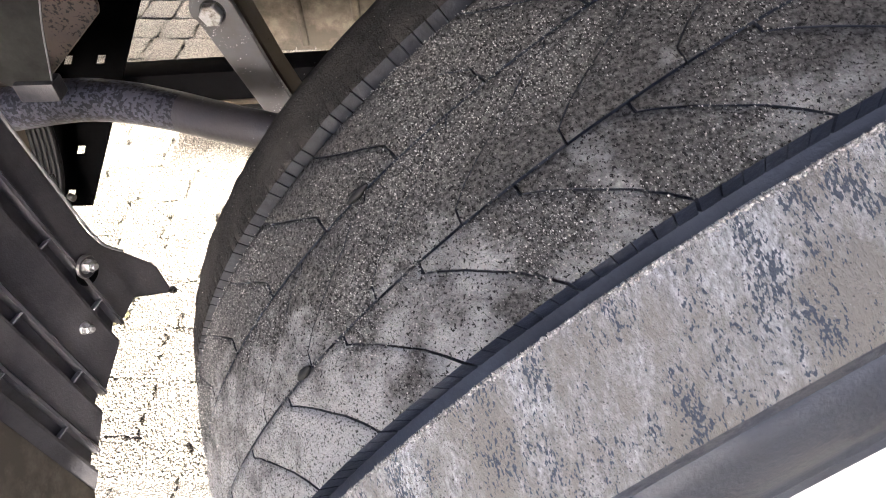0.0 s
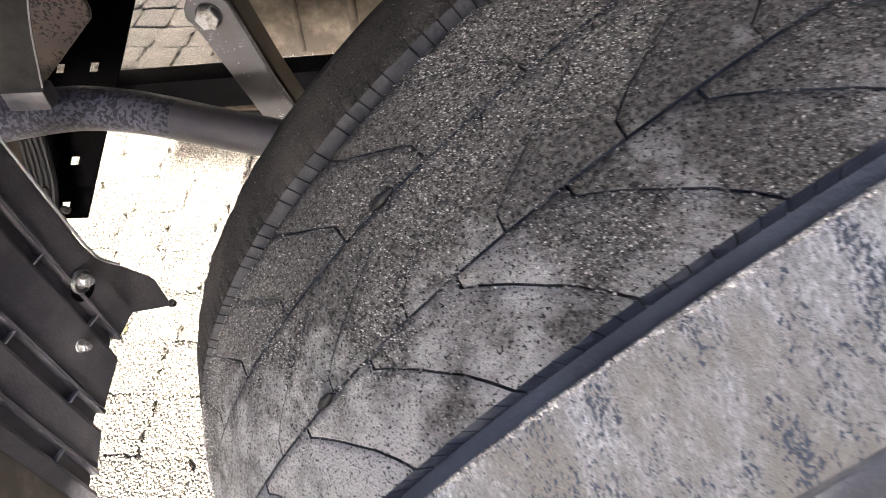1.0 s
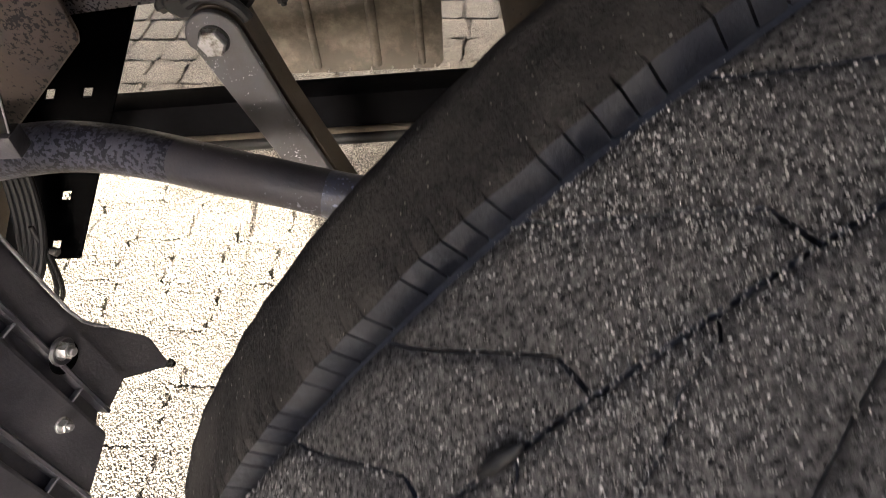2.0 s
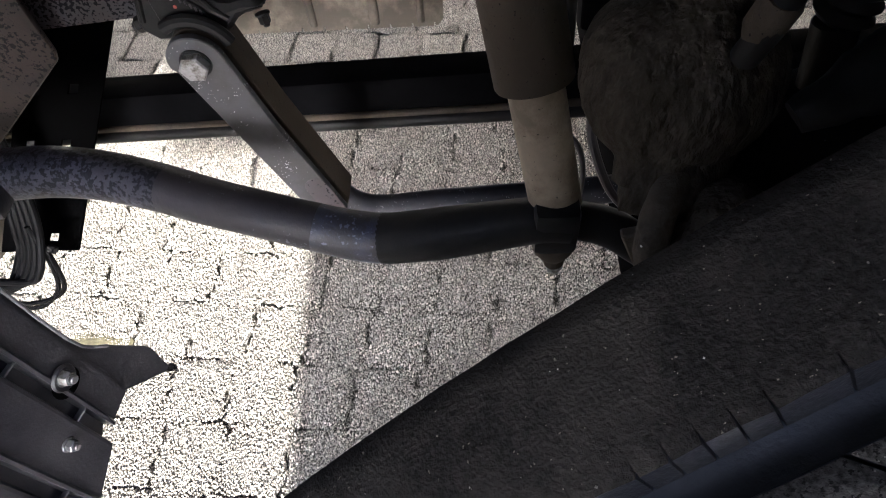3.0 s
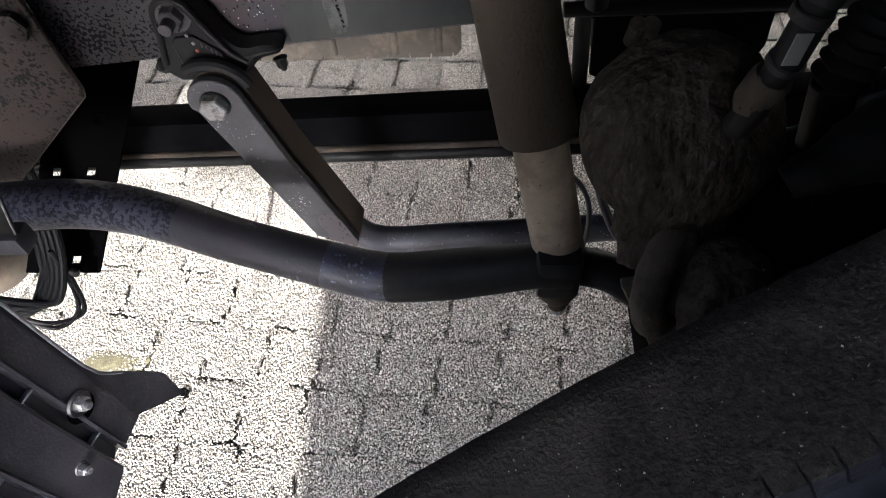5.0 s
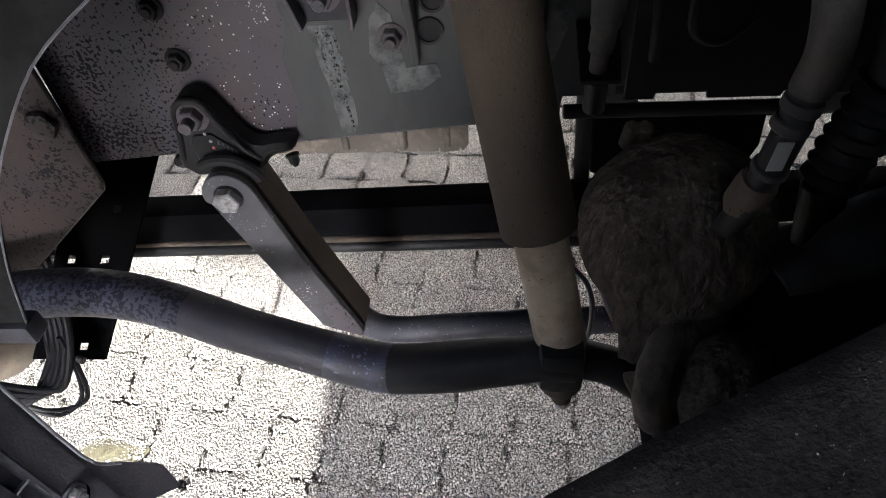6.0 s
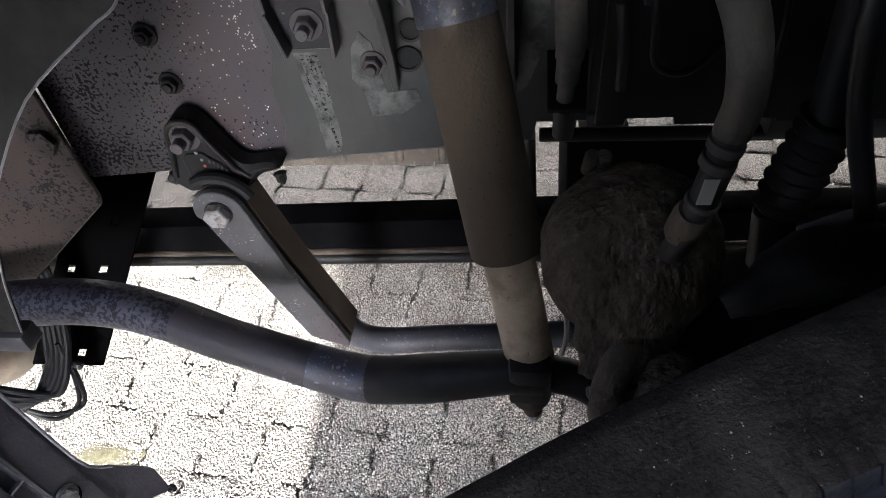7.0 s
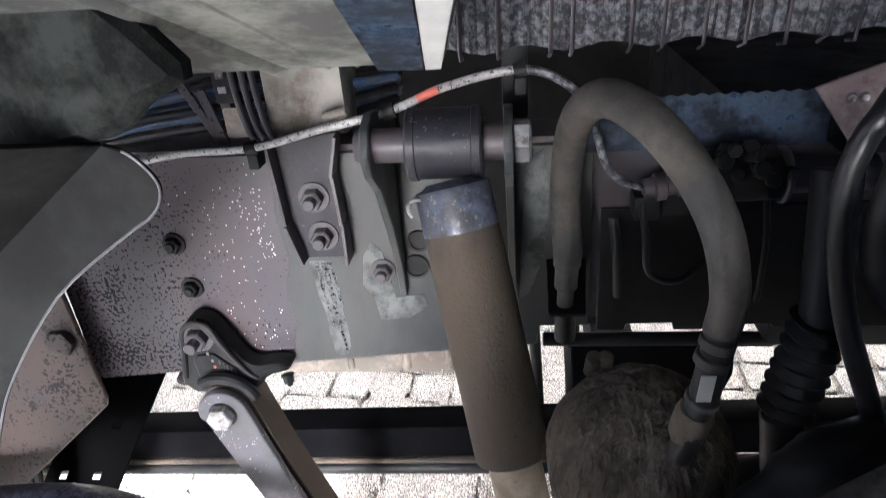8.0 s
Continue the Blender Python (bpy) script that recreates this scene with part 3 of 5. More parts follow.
def block_mesh(name, sipe, gap, ticks=None):
    """One tread block between two neighbouring sipes, open below, its rim rounded; ticks: notches along one long edge."""
    qs = [0.0] + [v for t in range(1, 6) for v in (t / 6 - 0.007, t / 6, t / 6 + 0.007)] + [1.0] if ticks else [k / 7 for k in range(8)]
    cols = len(qs)
    verts, faces = [], []
    rows = len(sipe)
    grid = []
    for i, (w, p) in enumerate(sipe):
        half = gap / 2 / TYRE_R * 57.3
        line = []
        for j in range(cols):
            q = qs[j]
            phi = p + half + q * (STEP - 2 * half)
            r = crown(w)
            ww = w
            edge = i in (0, rows - 1) or j in (0, cols - 1)
            if edge:
                r -= 0.0011
            if ticks and j % 3 == 2 and j < cols - 1:
                if (ticks > 0 and i == rows - 1) or (ticks < 0 and i == 0):
                    ww -= ticks * 0.0032
                    r -= 0.005
            line.append(len(verts))
            verts.append(tread(ww, phi, r))
        grid.append(line)
    for i in range(rows - 1):
        for j in range(cols - 1):
            faces.append((grid[i][j], grid[i][j + 1], grid[i + 1][j + 1], grid[i + 1][j]))
    ring = grid[0] + [grid[i][-1] for i in range(1, rows)] + grid[-1][-2::-1] + [grid[i][0] for i in range(rows - 2, 0, -1)]
    low = []
    for k in ring:
        v = Vector(verts[k])
        rr = math.hypot(v.y, v.z)
        low.append(len(verts))
        s = (crown(v.x) - GROOVE - 0.001) / rr
        verts.append((v.x, v.y * s, v.z * s))
    n = len(ring)
    for k in range(n):
        faces.append((ring[k], low[k], low[(k + 1) % n], ring[(k + 1) % n]))
    me = bpy.data.meshes.new(name)
    me.from_pydata(verts, [], faces)
    me.materials.append(M_TREAD)
    me.materials.append(M_GROOVE)
    top = (rows - 1) * (cols - 1)
    for k, f in enumerate(me.polygons):
        f.use_smooth = k < top
        f.material_index = 0 if k < top else 1
    me.update()
    return me


def rest_of_ring(name, me, start, count):
    """The far blocks of a rib joined into one part."""
    vs = np.array([v.co[:] for v in me.vertices])
    fs = [tuple(p.vertices) for p in me.polygons]
    mi = [p.material_index for p in me.polygons]
    verts, faces, mats = [], [], []
    for k in range(start, start + count):
        a = radians(k * STEP)
        turned = np.stack([vs[:, 0], vs[:, 1] * math.cos(a) + vs[:, 2] * math.sin(a), -vs[:, 1] * math.sin(a) + vs[:, 2] * math.cos(a)], 1)
        base = len(verts)
        verts += turned.tolist()
        faces += [tuple(base + q for q in f) for f in fs]
        mats += mi
    ob = mesh_from(name, verts, faces, M_TREAD, tyre, smooth=True)
    ob.data.materials.append(M_GROOVE)
    ob.data.polygons.foreach_set("material_index", mats)
    ob["kind"] = "stuff"


for name, sipe, gap, ticks, origin in (("tread_block", SIPE_CD, 0.0017, 1, -41.4), ("tread_block", SIPE_AB, 0.0016, None, -39.8), ("tread_block", SIPE_BC, 0.0010, None, -36.1)):
    me = block_mesh(name, [(w, p + origin) for w, p in sipe], gap, ticks)
    for k in range(-7, 10):
        ob = new(name, me)
        ob.parent = tyre
        ob.matrix_basis = Matrix.Rotation(-radians(k * STEP), 4, "X")
    rest_of_ring("tread_ring", me, 10, PITCHES - 17)


def shoulder(name, ws, inner, mat, label):
    """A shoulder rib: a ring with notches along its groove edge. inner: 1 where the groove lies at its first w, -1 at its last."""
    n = PITCHES * 6 * 3
    verts, faces, mats = [], [], []
    rows = len(ws) + 2
    for j in range(n):
        phi = (j // 3) * 1080.0 / n + (j % 3 - 1) * 0.055
        pts = []
        for i, w in enumerate(ws):
            r = crown(w)
            at_groove = (i == 0 and inner > 0) or (i == len(ws) - 1 and inner < 0)
            at_edge = i in (0, len(ws) - 1)
            wob = noise.noise(Vector((w * 60, math.cos(radians(phi)) * 30, math.sin(radians(phi)) * 30))) * 0.0012
            ww, rr = w, r + (0 if at_groove else wob) - (0.0012 if at_edge else 0)
            if at_groove:
                ww += wob * 0.8
                if j % 3 == 1 and (j // 3) % 6 != 0:
                    ww += inner * 0.004
                    rr -= 0.006
            pts.append((ww, rr))
        cut = 0.004 if j % 3 == 1 and (j // 3) % 6 != 0 else 0.0
        if inner > 0:
            pts = [(ws[0] - 0.0045, crown(ws[0]) - GROOVE - 0.001)] + pts + [(ws[-1] + 0.005, crown(ws[-1]) - 0.03)]
        else:
            pts = [(ws[0] - 0.003, crown(ws[0]) - 0.03)] + pts + [(ws[-1] + 0.0045 - cut, crown(ws[-1]) - GROOVE - 0.001)]
        verts += [tread(w, phi, r) for w, r in pts]
    for j in range(n):
        j2 = (j + 1) % n
        for i in range(rows - 1):
            faces.append((j * rows + i, j * rows + i + 1, j2 * rows + i + 1, j2 * rows + i))
            wall = i == (0 if inner > 0 else rows - 2)
            mats.append(1 if wall or (inner > 0 and i == rows - 2) else 0)
    ob = mesh_from(name, verts, faces, mat, tyre, label, smooth=True)
    ob.data.materials.append(M_GROOVE if inner > 0 else M_GROOVELIGHT)
    ob.data.polygons.foreach_set("material_index", mats)
    ob.data.polygons.foreach_set("use_smooth", [m == 0 for m in mats])
    return ob


shoulder("shoulder_rib", (0.0855, 0.089, 0.10, 0.112, 0.124, 0.136, 0.147), 1, M_SHOULDER, "sand caked outer shoulder rib")
shoulder("shoulder_rib", (-0.149, -0.140, -0.130, -0.118, -0.104, -0.0985), -1, M_INNER, "dark inner shoulder rib")
# rubber lugs left standing in the two fine grooves
for w, phi, ln in ((-0.033, -42.9, 0.015), (0.0228, -51.7, 0.012), (-0.033, -94.0, 0.016), (0.0228, 10.0, 0.014)):
    bm = bmesh.new()
    line = [Vector(tread(w, phi + ln / TYRE_R * 57.3 * (q - 0.5), crown(w) + 0.0008)) for q in (0, 0.25, 0.5, 0.75, 1)]
    add_sweep(bm, line, 0.002, 10, radii=[0.0010, 0.0022, 0.0027, 0.0021, 0.0008])
    part("wear_lug", bm, M_BLACK, tyre)
# moulding whiskers on the sidewall
for phi, r, ln in ((-27.5, 0.421, 0.014), (-35.0, 0.422, 0.006), (-18.0, 0.421, 0.010), (-62.0, 0.422, 0.012)):
    bm = bmesh.new()
    add_sweep(bm, [Vector(tread(0.168 + 0.9 * ln * q, phi + 0.6 * q, r - 0.3 * ln * q * q)) for q in (0, 0.5, 1)], 0.0005, 6)
    part("whisker", bm, M_RUBBER, tyre)
# loose sand grains on the tread
rng = np.random.default_rng(3)
verts, faces = [], []
OCT = np.array([(1, 0, 0), (-1, 0, 0), (0, 1, 0), (0, -1, 0), (0, 0, 1), (0, 0, -1)], float)
OFF = [(0, 2, 4), (2, 1, 4), (1, 3, 4), (3, 0, 4), (2, 0, 5), (1, 2, 5), (3, 1, 5), (0, 3, 5)]
for k in range(150000):
    phi = rng.uniform(-82, 2)
    w = rng.uniform(-0.155, 0.145)
    if -0.0985 < w < -0.0835 or 0.0745 < w < 0.0855:
        continue
    if w < -0.09 and rng.random() < 0.992:
        continue
    if noise.noise(Vector((w * 18, phi * 0.13, 3.0))) < rng.uniform(-0.45, 0.25):
        continue
    size = 0.00026 + 0.00034 * rng.random() ** 4
    c = np.array(tread(w, phi, crown(w) + size * 0.3))
    base = len(verts)
    verts += (c + OCT * size * rng.uniform(0.6, 1.2, (6, 1))).tolist()
    faces += [tuple(base + q for q in f) for f in OFF]
for k in range(3500):
    phi, w = rng.uniform(-82, 2), 0.0862 + abs(rng.normal(0, 0.0011))
    size = rng.uniform(0.0004, 0.0011)
    c = np.array(tread(w, phi, crown(w) - 0.0008 + size * 0.3))
    base = len(verts)
    verts += (c + OCT * size * rng.uniform(0.5, 1.3, (6, 1))).tolist()
    faces += [tuple(base + q for q in f) for f in OFF]
grains = mesh_from("sand_grains", verts, faces, M_GRAIN, None)
grains.matrix_world = W_FRAME
tagged(grains, "pale loose sand grains stuck on the tyre tread", "sand", kind="stuff")

# ---- axle, steering parts behind the wheel ----
axle = thing("axle_beam", "dark dirty steel axle beam between the wheels", "axle", (0.55, 0.2, 0.7))
bm = bmesh.new()
add_box(bm, (0.485, -0.44, 0.38), (0.590, 1.35, 0.49), 0.02)
part("beam", bm, M_BEAM, axle)
bm = bmesh.new()
add_cyl(bm, (0.60, -0.40, 0.42), (0.60, -0.40, 0.95), 0.05, 24, 0.01)
part("kingpin", bm, M_BLACK, axle)
bm = bmesh.new()
add_cyl(bm, HUB - AX * 0.20, HUB - AX * 0.09, 0.13, 40, 0.015)
part("hub_flange", bm, M_BLACK, axle)
settle(axle, (0.55, 0.2, 0.7))

# ---- black longitudinal beam with its pipes ----
beam = thing("longitudinal_beam", "matt black steel beam with pipes along it", "beam", (0, 0.2, 0.54))
bm = bmesh.new()
add_box(bm, (-1.4, 0.2, -0.036), (2.2, 0.262, 0.038), 0.008, pose(0, 0, 0.541, 0, -2.0, 0))
part("box_beam", bm, M_BEAM, beam)
bm = bmesh.new()
add_cyl(bm, (-1.4, 0.196, 0.452), (2.2, 0.196, 0.545), 0.013)
part("pipe", bm, M_BLACK, beam)
bm = bmesh.new()
add_cyl(bm, (-1.4, 0.20, 0.462), (2.2, 0.20, 0.562), 0.008)
part("pipe", bm, M_DUSTY, beam)
for x in (-1.2, 1.9):
    bm = bmesh.new()
    add_box(bm, (x - 0.03, 0.205, 0.50), (x + 0.03, 0.255, 0.93), 0.006)
    part("hanger", bm, M_BLACK, beam)
settle(beam, (0, 0.2, 0.54))

# ---- stabiliser bar (bent tube) ----
bar = thing("stabiliser_bar", "thick bent steel tube with flaking blue black paint", "stabiliser bar", (0, -0.26, 0.8))
bm = bmesh.new()
line = curve_points([(-0.58, -0.13, 0.69), (-0.47, -0.136, 0.722), (-0.38, -0.14, 0.741), (-0.285, -0.146, 0.755), (-0.214, -0.152, 0.753), (-0.141, -0.170, 0.750), (-0.063, -0.197, 0.748), (-0.001, -0.215, 0.745), (0.057, -0.228, 0.737), (0.101, -0.237, 0.731), (0.140, -0.243, 0.730), (0.179, -0.248, 0.739), (0.217, -0.252, 0.750), (0.267, -0.256, 0.765), (0.312, -0.26, 0.778), (0.345, -0.26, 0.776)], 8)
RAD = [0.0335 - 0.0055 * min(1, max(0, (k - 16) / 36)) + 0.0015 * min(1, max(0, (k - 60) / 16)) - 0.004 * min(1, max(0, (k - 96) / 14)) for k in range(len(line))]
for nm, a, b, m, lab in (("flaked_section", 0, 43, M_FLAKED, "flaking blue paint"), ("tube", 42, 66, M_BLUEBLACK, ""), ("worn_section", 65, 81, M_WORNBLUE, "worn patch with a blue highlight put into its colour"), ("tube", 80, len(line), M_BLACK, "black end of the tube")):
    bm = bmesh.new()
    add_sweep(bm, line[a:b], 0.0245, 28, radii=RAD[a:b])
    part(nm, bm, m, bar, lab)
bm = bmesh.new()
add_box(bm, (-0.62, -0.19, 0.63), (-0.50, -0.07, 0.77), 0.02)
part("bush_housing", bm, M_BLACK, bar)
settle(bar, (0, -0.26, 0.8))

# ---- shock absorber and its bracket ----
shock = thing("shock_absorber", "dust covered telescopic shock absorber bolted to the rail", "shock absorber", (0.33, -0.25, 0.77))
TOP, BOT = Vector((0.247, -0.10, 1.216)), Vector((0.332, -0.252, 0.785))
HEAD = Vector((0.242, -0.098, 1.225))
bm = bmesh.new()
add_lathe(bm, [(0.0, 0.045), (0.024, 0.046), (0.030, 0.050), (0.0365, 0.052), (0.0375, 0.056), (0.0375, 0.095), (0.0, 0.095)], HEAD, BOT, 36)
part("top_cap", bm, M_CAPBLUE, shock, "blue black painted top cap")
L = (BOT - HEAD).length
bm = bmesh.new()
add_lathe(bm, [(0.0, 0.09), (0.0365, 0.09), (0.0372, 0.10), (0.0378, 0.12), (0.0382, L * 0.69), (0.037, L * 0.695), (0.033, L * 0.695), (0.0, L * 0.65)], HEAD, BOT, 40)
part("dust_tube", bm, M_DUSTY, shock)
bm = bmesh.new()
add_lathe(bm, [(0.0, L * 0.63), (0.0275, L * 0.63), (0.0275, L * 0.985), (0.024, L), (0, L)], HEAD, BOT, 36)
part("body_tube", bm, M_DUSTLIGHT, shock, "lighter sandy lower tube")
bm = bmesh.new()
add_lathe(bm, [(0.016, -0.036), (0.034, -0.036), (0.0355, -0.034), (0.0355, -0.027), (0.034, -0.026), (0.034, 0.026), (0.0355, 0.027), (0.0355, 0.034), (0.034, 0.036), (0.016, 0.036)], TOP, TOP + Vector((1, 0, 0)), 36)
part("eye", bm, M_BLUEBLACK, shock, "blue black eye bushing")
bm = bmesh.new()
add_lathe(bm, [(0, -0.088), (0.015, -0.088), (0.017, -0.084), (0.017, -0.036), (0.024, -0.036), (0.024, 0.036), (0.018, 0.037), (0.018, 0.062), (0, 0.062)], TOP, TOP + Vector((1, 0, 0)), 28)
part("pin", bm, M_RAIL, shock)
bm = bmesh.new()
add_hex(bm, TOP + Vector((0.066, 0, 0)), TOP + Vector((0.082, 0, 0)), 0.021)
part("bolt", bm, M_ZINC, shock, "bare steel bolt head")
bm = bmesh.new()
ear = [Vector((0.222 + 0.012 * math.cos(a), -0.138 - 0.004 * math.cos(a), 1.163 + 0.011 * math.sin(a))) for a in [k * 0.5 for k in range(9)]]
add_sweep(bm, ear, 0.0022, 8)
part("wire_clip", bm, M_ZINC, shock)
bm = bmesh.new()
add_box(bm, (0.306, -0.284, 0.744), (0.354, -0.222, 0.812), 0.010)
part("clevis", bm, M_BLACK, shock, "black clevis on the bar end")
bm = bmesh.new()
add_lathe(bm, [(0, 0), (0.022, 0), (0.026, 0.012), (0.024, 0.03), (0.017, 0.045), (0.012, 0.05), (0.012, 0.066), (0.008, 0.07), (0, 0.072)], (0.331, -0.252, 0.750), (0.338, -0.25, 0.672), 28)
part("lower_boot", bm, M_DUSTY, shock)
bm = bmesh.new()
add_hex(bm, (0.337, -0.25, 0.688), (0.3385, -0.2497, 0.669), 0.011)
part("nut", bm, M_ZINC, shock)
settle(shock, (0.33, -0.25, 0.77))

arm = thing("lower_arm", "dark dirty cast arm from the shock to the axle", "arm", (0.4, -0.26, 0.75))
bm = bmesh.new()
add_sweep(bm, curve_points([(0.35, -0.25, 0.765), (0.39, -0.255, 0.755), (0.43, -0.27, 0.735), (0.50, -0.30, 0.70), (0.56, -0.32, 0.67)], 6), 0.022, 16, radii=None)
part("casting", bm, M_BLACK, arm)
settle(arm, (0.4, -0.26, 0.75))

brk = thing("shock_bracket", "pressed steel bracket with upright cheeks on the chassis rail", "bracket", (0.2, 0, 1.1))
cheek = [(0.0, 0.995), (-0.010, 0.992), (-0.020, 1.04), (-0.046, 1.10), (-0.086, 1.165), (-0.118, 1.19), (-0.128, 1.215), (-0.116, 1.238), (-0.09, 1.247), (-0.05, 1.24), (0.0, 1.20)]
for x in (0.168, 0.303):
    bm = bmesh.new()
    add_plate(bm, [(-y, z) for y, z in cheek], Matrix(((0, 0, 1, x), (-1, 0, 0, -0.004), (0, 1, 0, 0), (0, 0, 0, 1))), 0.009, 0.0012)
    part("cheek", bm, M_GREENGREY, brk)
bm = bmesh.new()
add_plate(bm, [(0.042, 1.195), (0.046, 1.10), (0.058, 1.047), (0.110, 1.048), (0.110, 1.10), (0.106, 1.16), (0.116, 1.205)], wall_plane(-0.0036), 0.007, 0.001)
part("base_plate", bm, M_BLUEBLACK, brk, "flaking blue black base plate")
for pts in ([(0.042, 1.195), (0.046, 1.10), (0.058, 1.047)], [(0.110, 1.048), (0.110, 1.10), (0.106, 1.16), (0.116, 1.205)]):
    for (x0, z0), (x1, z1) in zip(pts, pts[1:]):
        bm = bmesh.new()
        add_plate3(bm, [(x0, -0.006, z0), (x1, -0.006, z1), (x1, -0.030, z1), (x0, -0.034, z0)], 0.004, 0.0006)
        part("flange", bm, M_RAIL, brk)
for x, z in ((0.078, 1.128), (0.082, 1.078)):
    bolt("bolt", brk, (x, -0.010, z), (0, -1, 0), 0.013, 0.013, 0.019, 0.012, M_RAIL)
settle(brk, (0.2, 0, 1.1))

# ---- stabiliser bracket and link ----
cast = thing("link_bracket", "black cast bracket bolted to the lower rail edge", "bracket", (-0.06, -0.03, 0.9))
bm = bmesh.new()
body = [(-0.144, 0.867), (-0.141, 0.884), (-0.129, 0.920), (-0.126, 0.949)] + arc(-0.100, 0.944, 0.0255, 160, 40, 7) + [(-0.071, 0.942), (-0.060, 0.920), (-0.048, 0.900), (-0.035, 0.893), (-0.013, 0.899), (0.009, 0.898), (0.013, 0.890), (-0.003, 0.884), (-0.020, 0.881), (-0.037, 0.861), (-0.050, 0.854), (-0.125, 0.850)]
add_plate(bm, [(x, z) for x, z in body], wall_plane(-0.002), 0.036, 0.006)
part("body", bm, M_BLACK, cast)
bm = bmesh.new()
add_sweep(bm, [(-0.134, -0.036, 0.88), (-0.125, -0.038, 0.92), (-0.122, -0.038, 0.945)] + [(x, -0.038, z) for x, z in arc(-0.100, 0.944, 0.0215, 160, 40, 8)] + [(-0.075, -0.038, 0.938), (-0.064, -0.038, 0.917), (-0.050, -0.038, 0.893), (-0.034, -0.037, 0.879)], 0.0045, 10)
part("rib", bm, M_BLACK, cast)
bm = bmesh.new()
add_sweep(bm, [(x, -0.052, z) for x, z in arc(-0.079, 0.843, 0.046, 125, 20, 12)], 0.008, 10)
part("cap", bm, M_BLACK, cast)
bm = bmesh.new()
add_plate(bm, [(-0.115, 0.908), (-0.108, 0.918), (-0.085, 0.920), (-0.058, 0.895), (-0.055, 0.882), (-0.112, 0.880)], wall_plane(-0.037), 0.004, 0.001)
part("boss", bm, M_BLACK, cast)
bolt("bolt", cast, (-0.099, -0.038, 0.946), (0, -1, 0), 0.0145, 0.013, 0.021, 0.014, M_RAIL, "weathered steel nut and stud")
for x, z, m in ((-0.092, 0.921, M_WHITE), (-0.088, 0.910, M_WHITE), (-0.087, 0.900, M_RED)):
    bm = bmesh.new()
    add_cyl(bm, (x, -0.0405, z), (x, -0.0420, z), 0.0022, 12, 0.0003)
    part("paint_dot", bm, m, cast, "small paint dot")
bm = bmesh.new()
for k in range(5):
    add_box(bm, (-0.080 + 0.0045 * k, -0.0420, 0.9045 - 0.0040 * k), (-0.0775 + 0.0045 * k, -0.0405, 0.9105 - 0.0040 * k), 0.0006)
part("cast_mark", bm, M_RAIL, cast, "raised cast mark of plain bars")
bolt("stud", cast, (0.004, -0.030, 0.880), (0.2, -0.3, -1), 0.007, 0.010, 0.009, 0.004)
bolt("stud", cast, (-0.140, -0.02, 0.868), (-1, -0.2, -0.3), 0.010, 0.010, 0.012, 0.004)
settle(cast, (-0.06, -0.03, 0.9))
cast.location += Vector((0.003, 0.0, 0.005))

link = thing("stabiliser_link", "flat grey steel link of two bars with a hexagon bolt", "link", (0, -0.06, 0.7))
outline = [(-0.106, 0.828)] + arc(-0.079, 0.842, 0.0345, 195, 20, 12) + [(-0.012, 0.735), (0.050, 0.56), (0.046, 0.548), (-0.012, 0.575)]
bm = bmesh.new()
add_plate(bm, outline, wall_plane(-0.056), 0.011, 0.0015)
part("front_bar", bm, M_LINK, link)
bm = bmesh.new()
add_plate(bm, [(x + 0.001, z) for x, z in outline], wall_plane(0.0), 0.050, 0.0015)
part("rear_bar", bm, M_DUSTY, link, "dusty brown rear bar")
bm = bmesh.new()
worn = [(0.008, 0.580)] + arc(0.018, 0.612, 0.020, 200, 80, 8) + [(0.032, 0.615), (0.048, 0.566), (0.044, 0.551), (0.0, 0.570)]
add_plate(bm, worn, wall_plane(-0.0665), 0.0012, 0.0003)
part("worn_patch", bm, M_RAIL, link, "darker worn patch of paint")
bm = bmesh.new()
add_cyl(bm, (-0.079, 0.03, 0.842), (-0.079, -0.05, 0.842), 0.016)
part("pivot", bm, M_BLACK, link)
bm = bmesh.new()
add_cyl(bm, (-0.079, -0.0665, 0.842), (-0.079, -0.0695, 0.842), 0.019, 24, 0.0006)
part("washer", bm, M_BLACK, link)
bm = bmesh.new()
add_hex(bm, (-0.079, -0.069, 0.842), (-0.079, -0.082, 0.842), 0.0178)
part("bolt", bm, M_ZINC, link, "pale zinc hexagon bolt head")
settle(link, (0, -0.06, 0.7))
link.location += Vector((0.003, 0.0, 0.005))
ctube = thing("cross_tube", "dusty grey steel tube welded to the link", "tube", (0.2, 0.02, 0.46))
bm = bmesh.new()
add_sweep(bm, curve_points([(0.0, 0.0, 0.565), (0.02, 0.005, 0.52), (0.05, 0.012, 0.475), (0.10, 0.018, 0.458), (0.2, 0.02, 0.466), (0.4, 0.02, 0.482), (0.62, 0.02, 0.50)], 8), 0.0235, 24)
part("tube", bm, M_LINK, ctube)
bm = bmesh.new()
add_cyl(bm, (0.60, 0.02, 0.49), (0.60, 0.02, 0.64), 0.02)
part("post", bm, M_BLACK, ctube)
settle(ctube, (0.2, 0.02, 0.46))

# ---- brake chamber, its hose and fittings ----
chamber = thing("brake_chamber", "dust caked cast brake chamber beside the wheel", "brake chamber", (0.46, -0.28, 0.92))


def lumpy(bm, amount, scale):
    bm.normal_update()
    for v in bm.verts:
        v.co += v.normal * amount * (noise.noise(v.co * scale) + 0.5 * noise.noise(v.co * scale * 2.3))


BULGE = Vector((0.436, -0.222, 0.950))
RING, RING_AX = Vector((0.420, -0.330, 0.864)), Vector((0.80, -0.55, 0.22)).normalized()


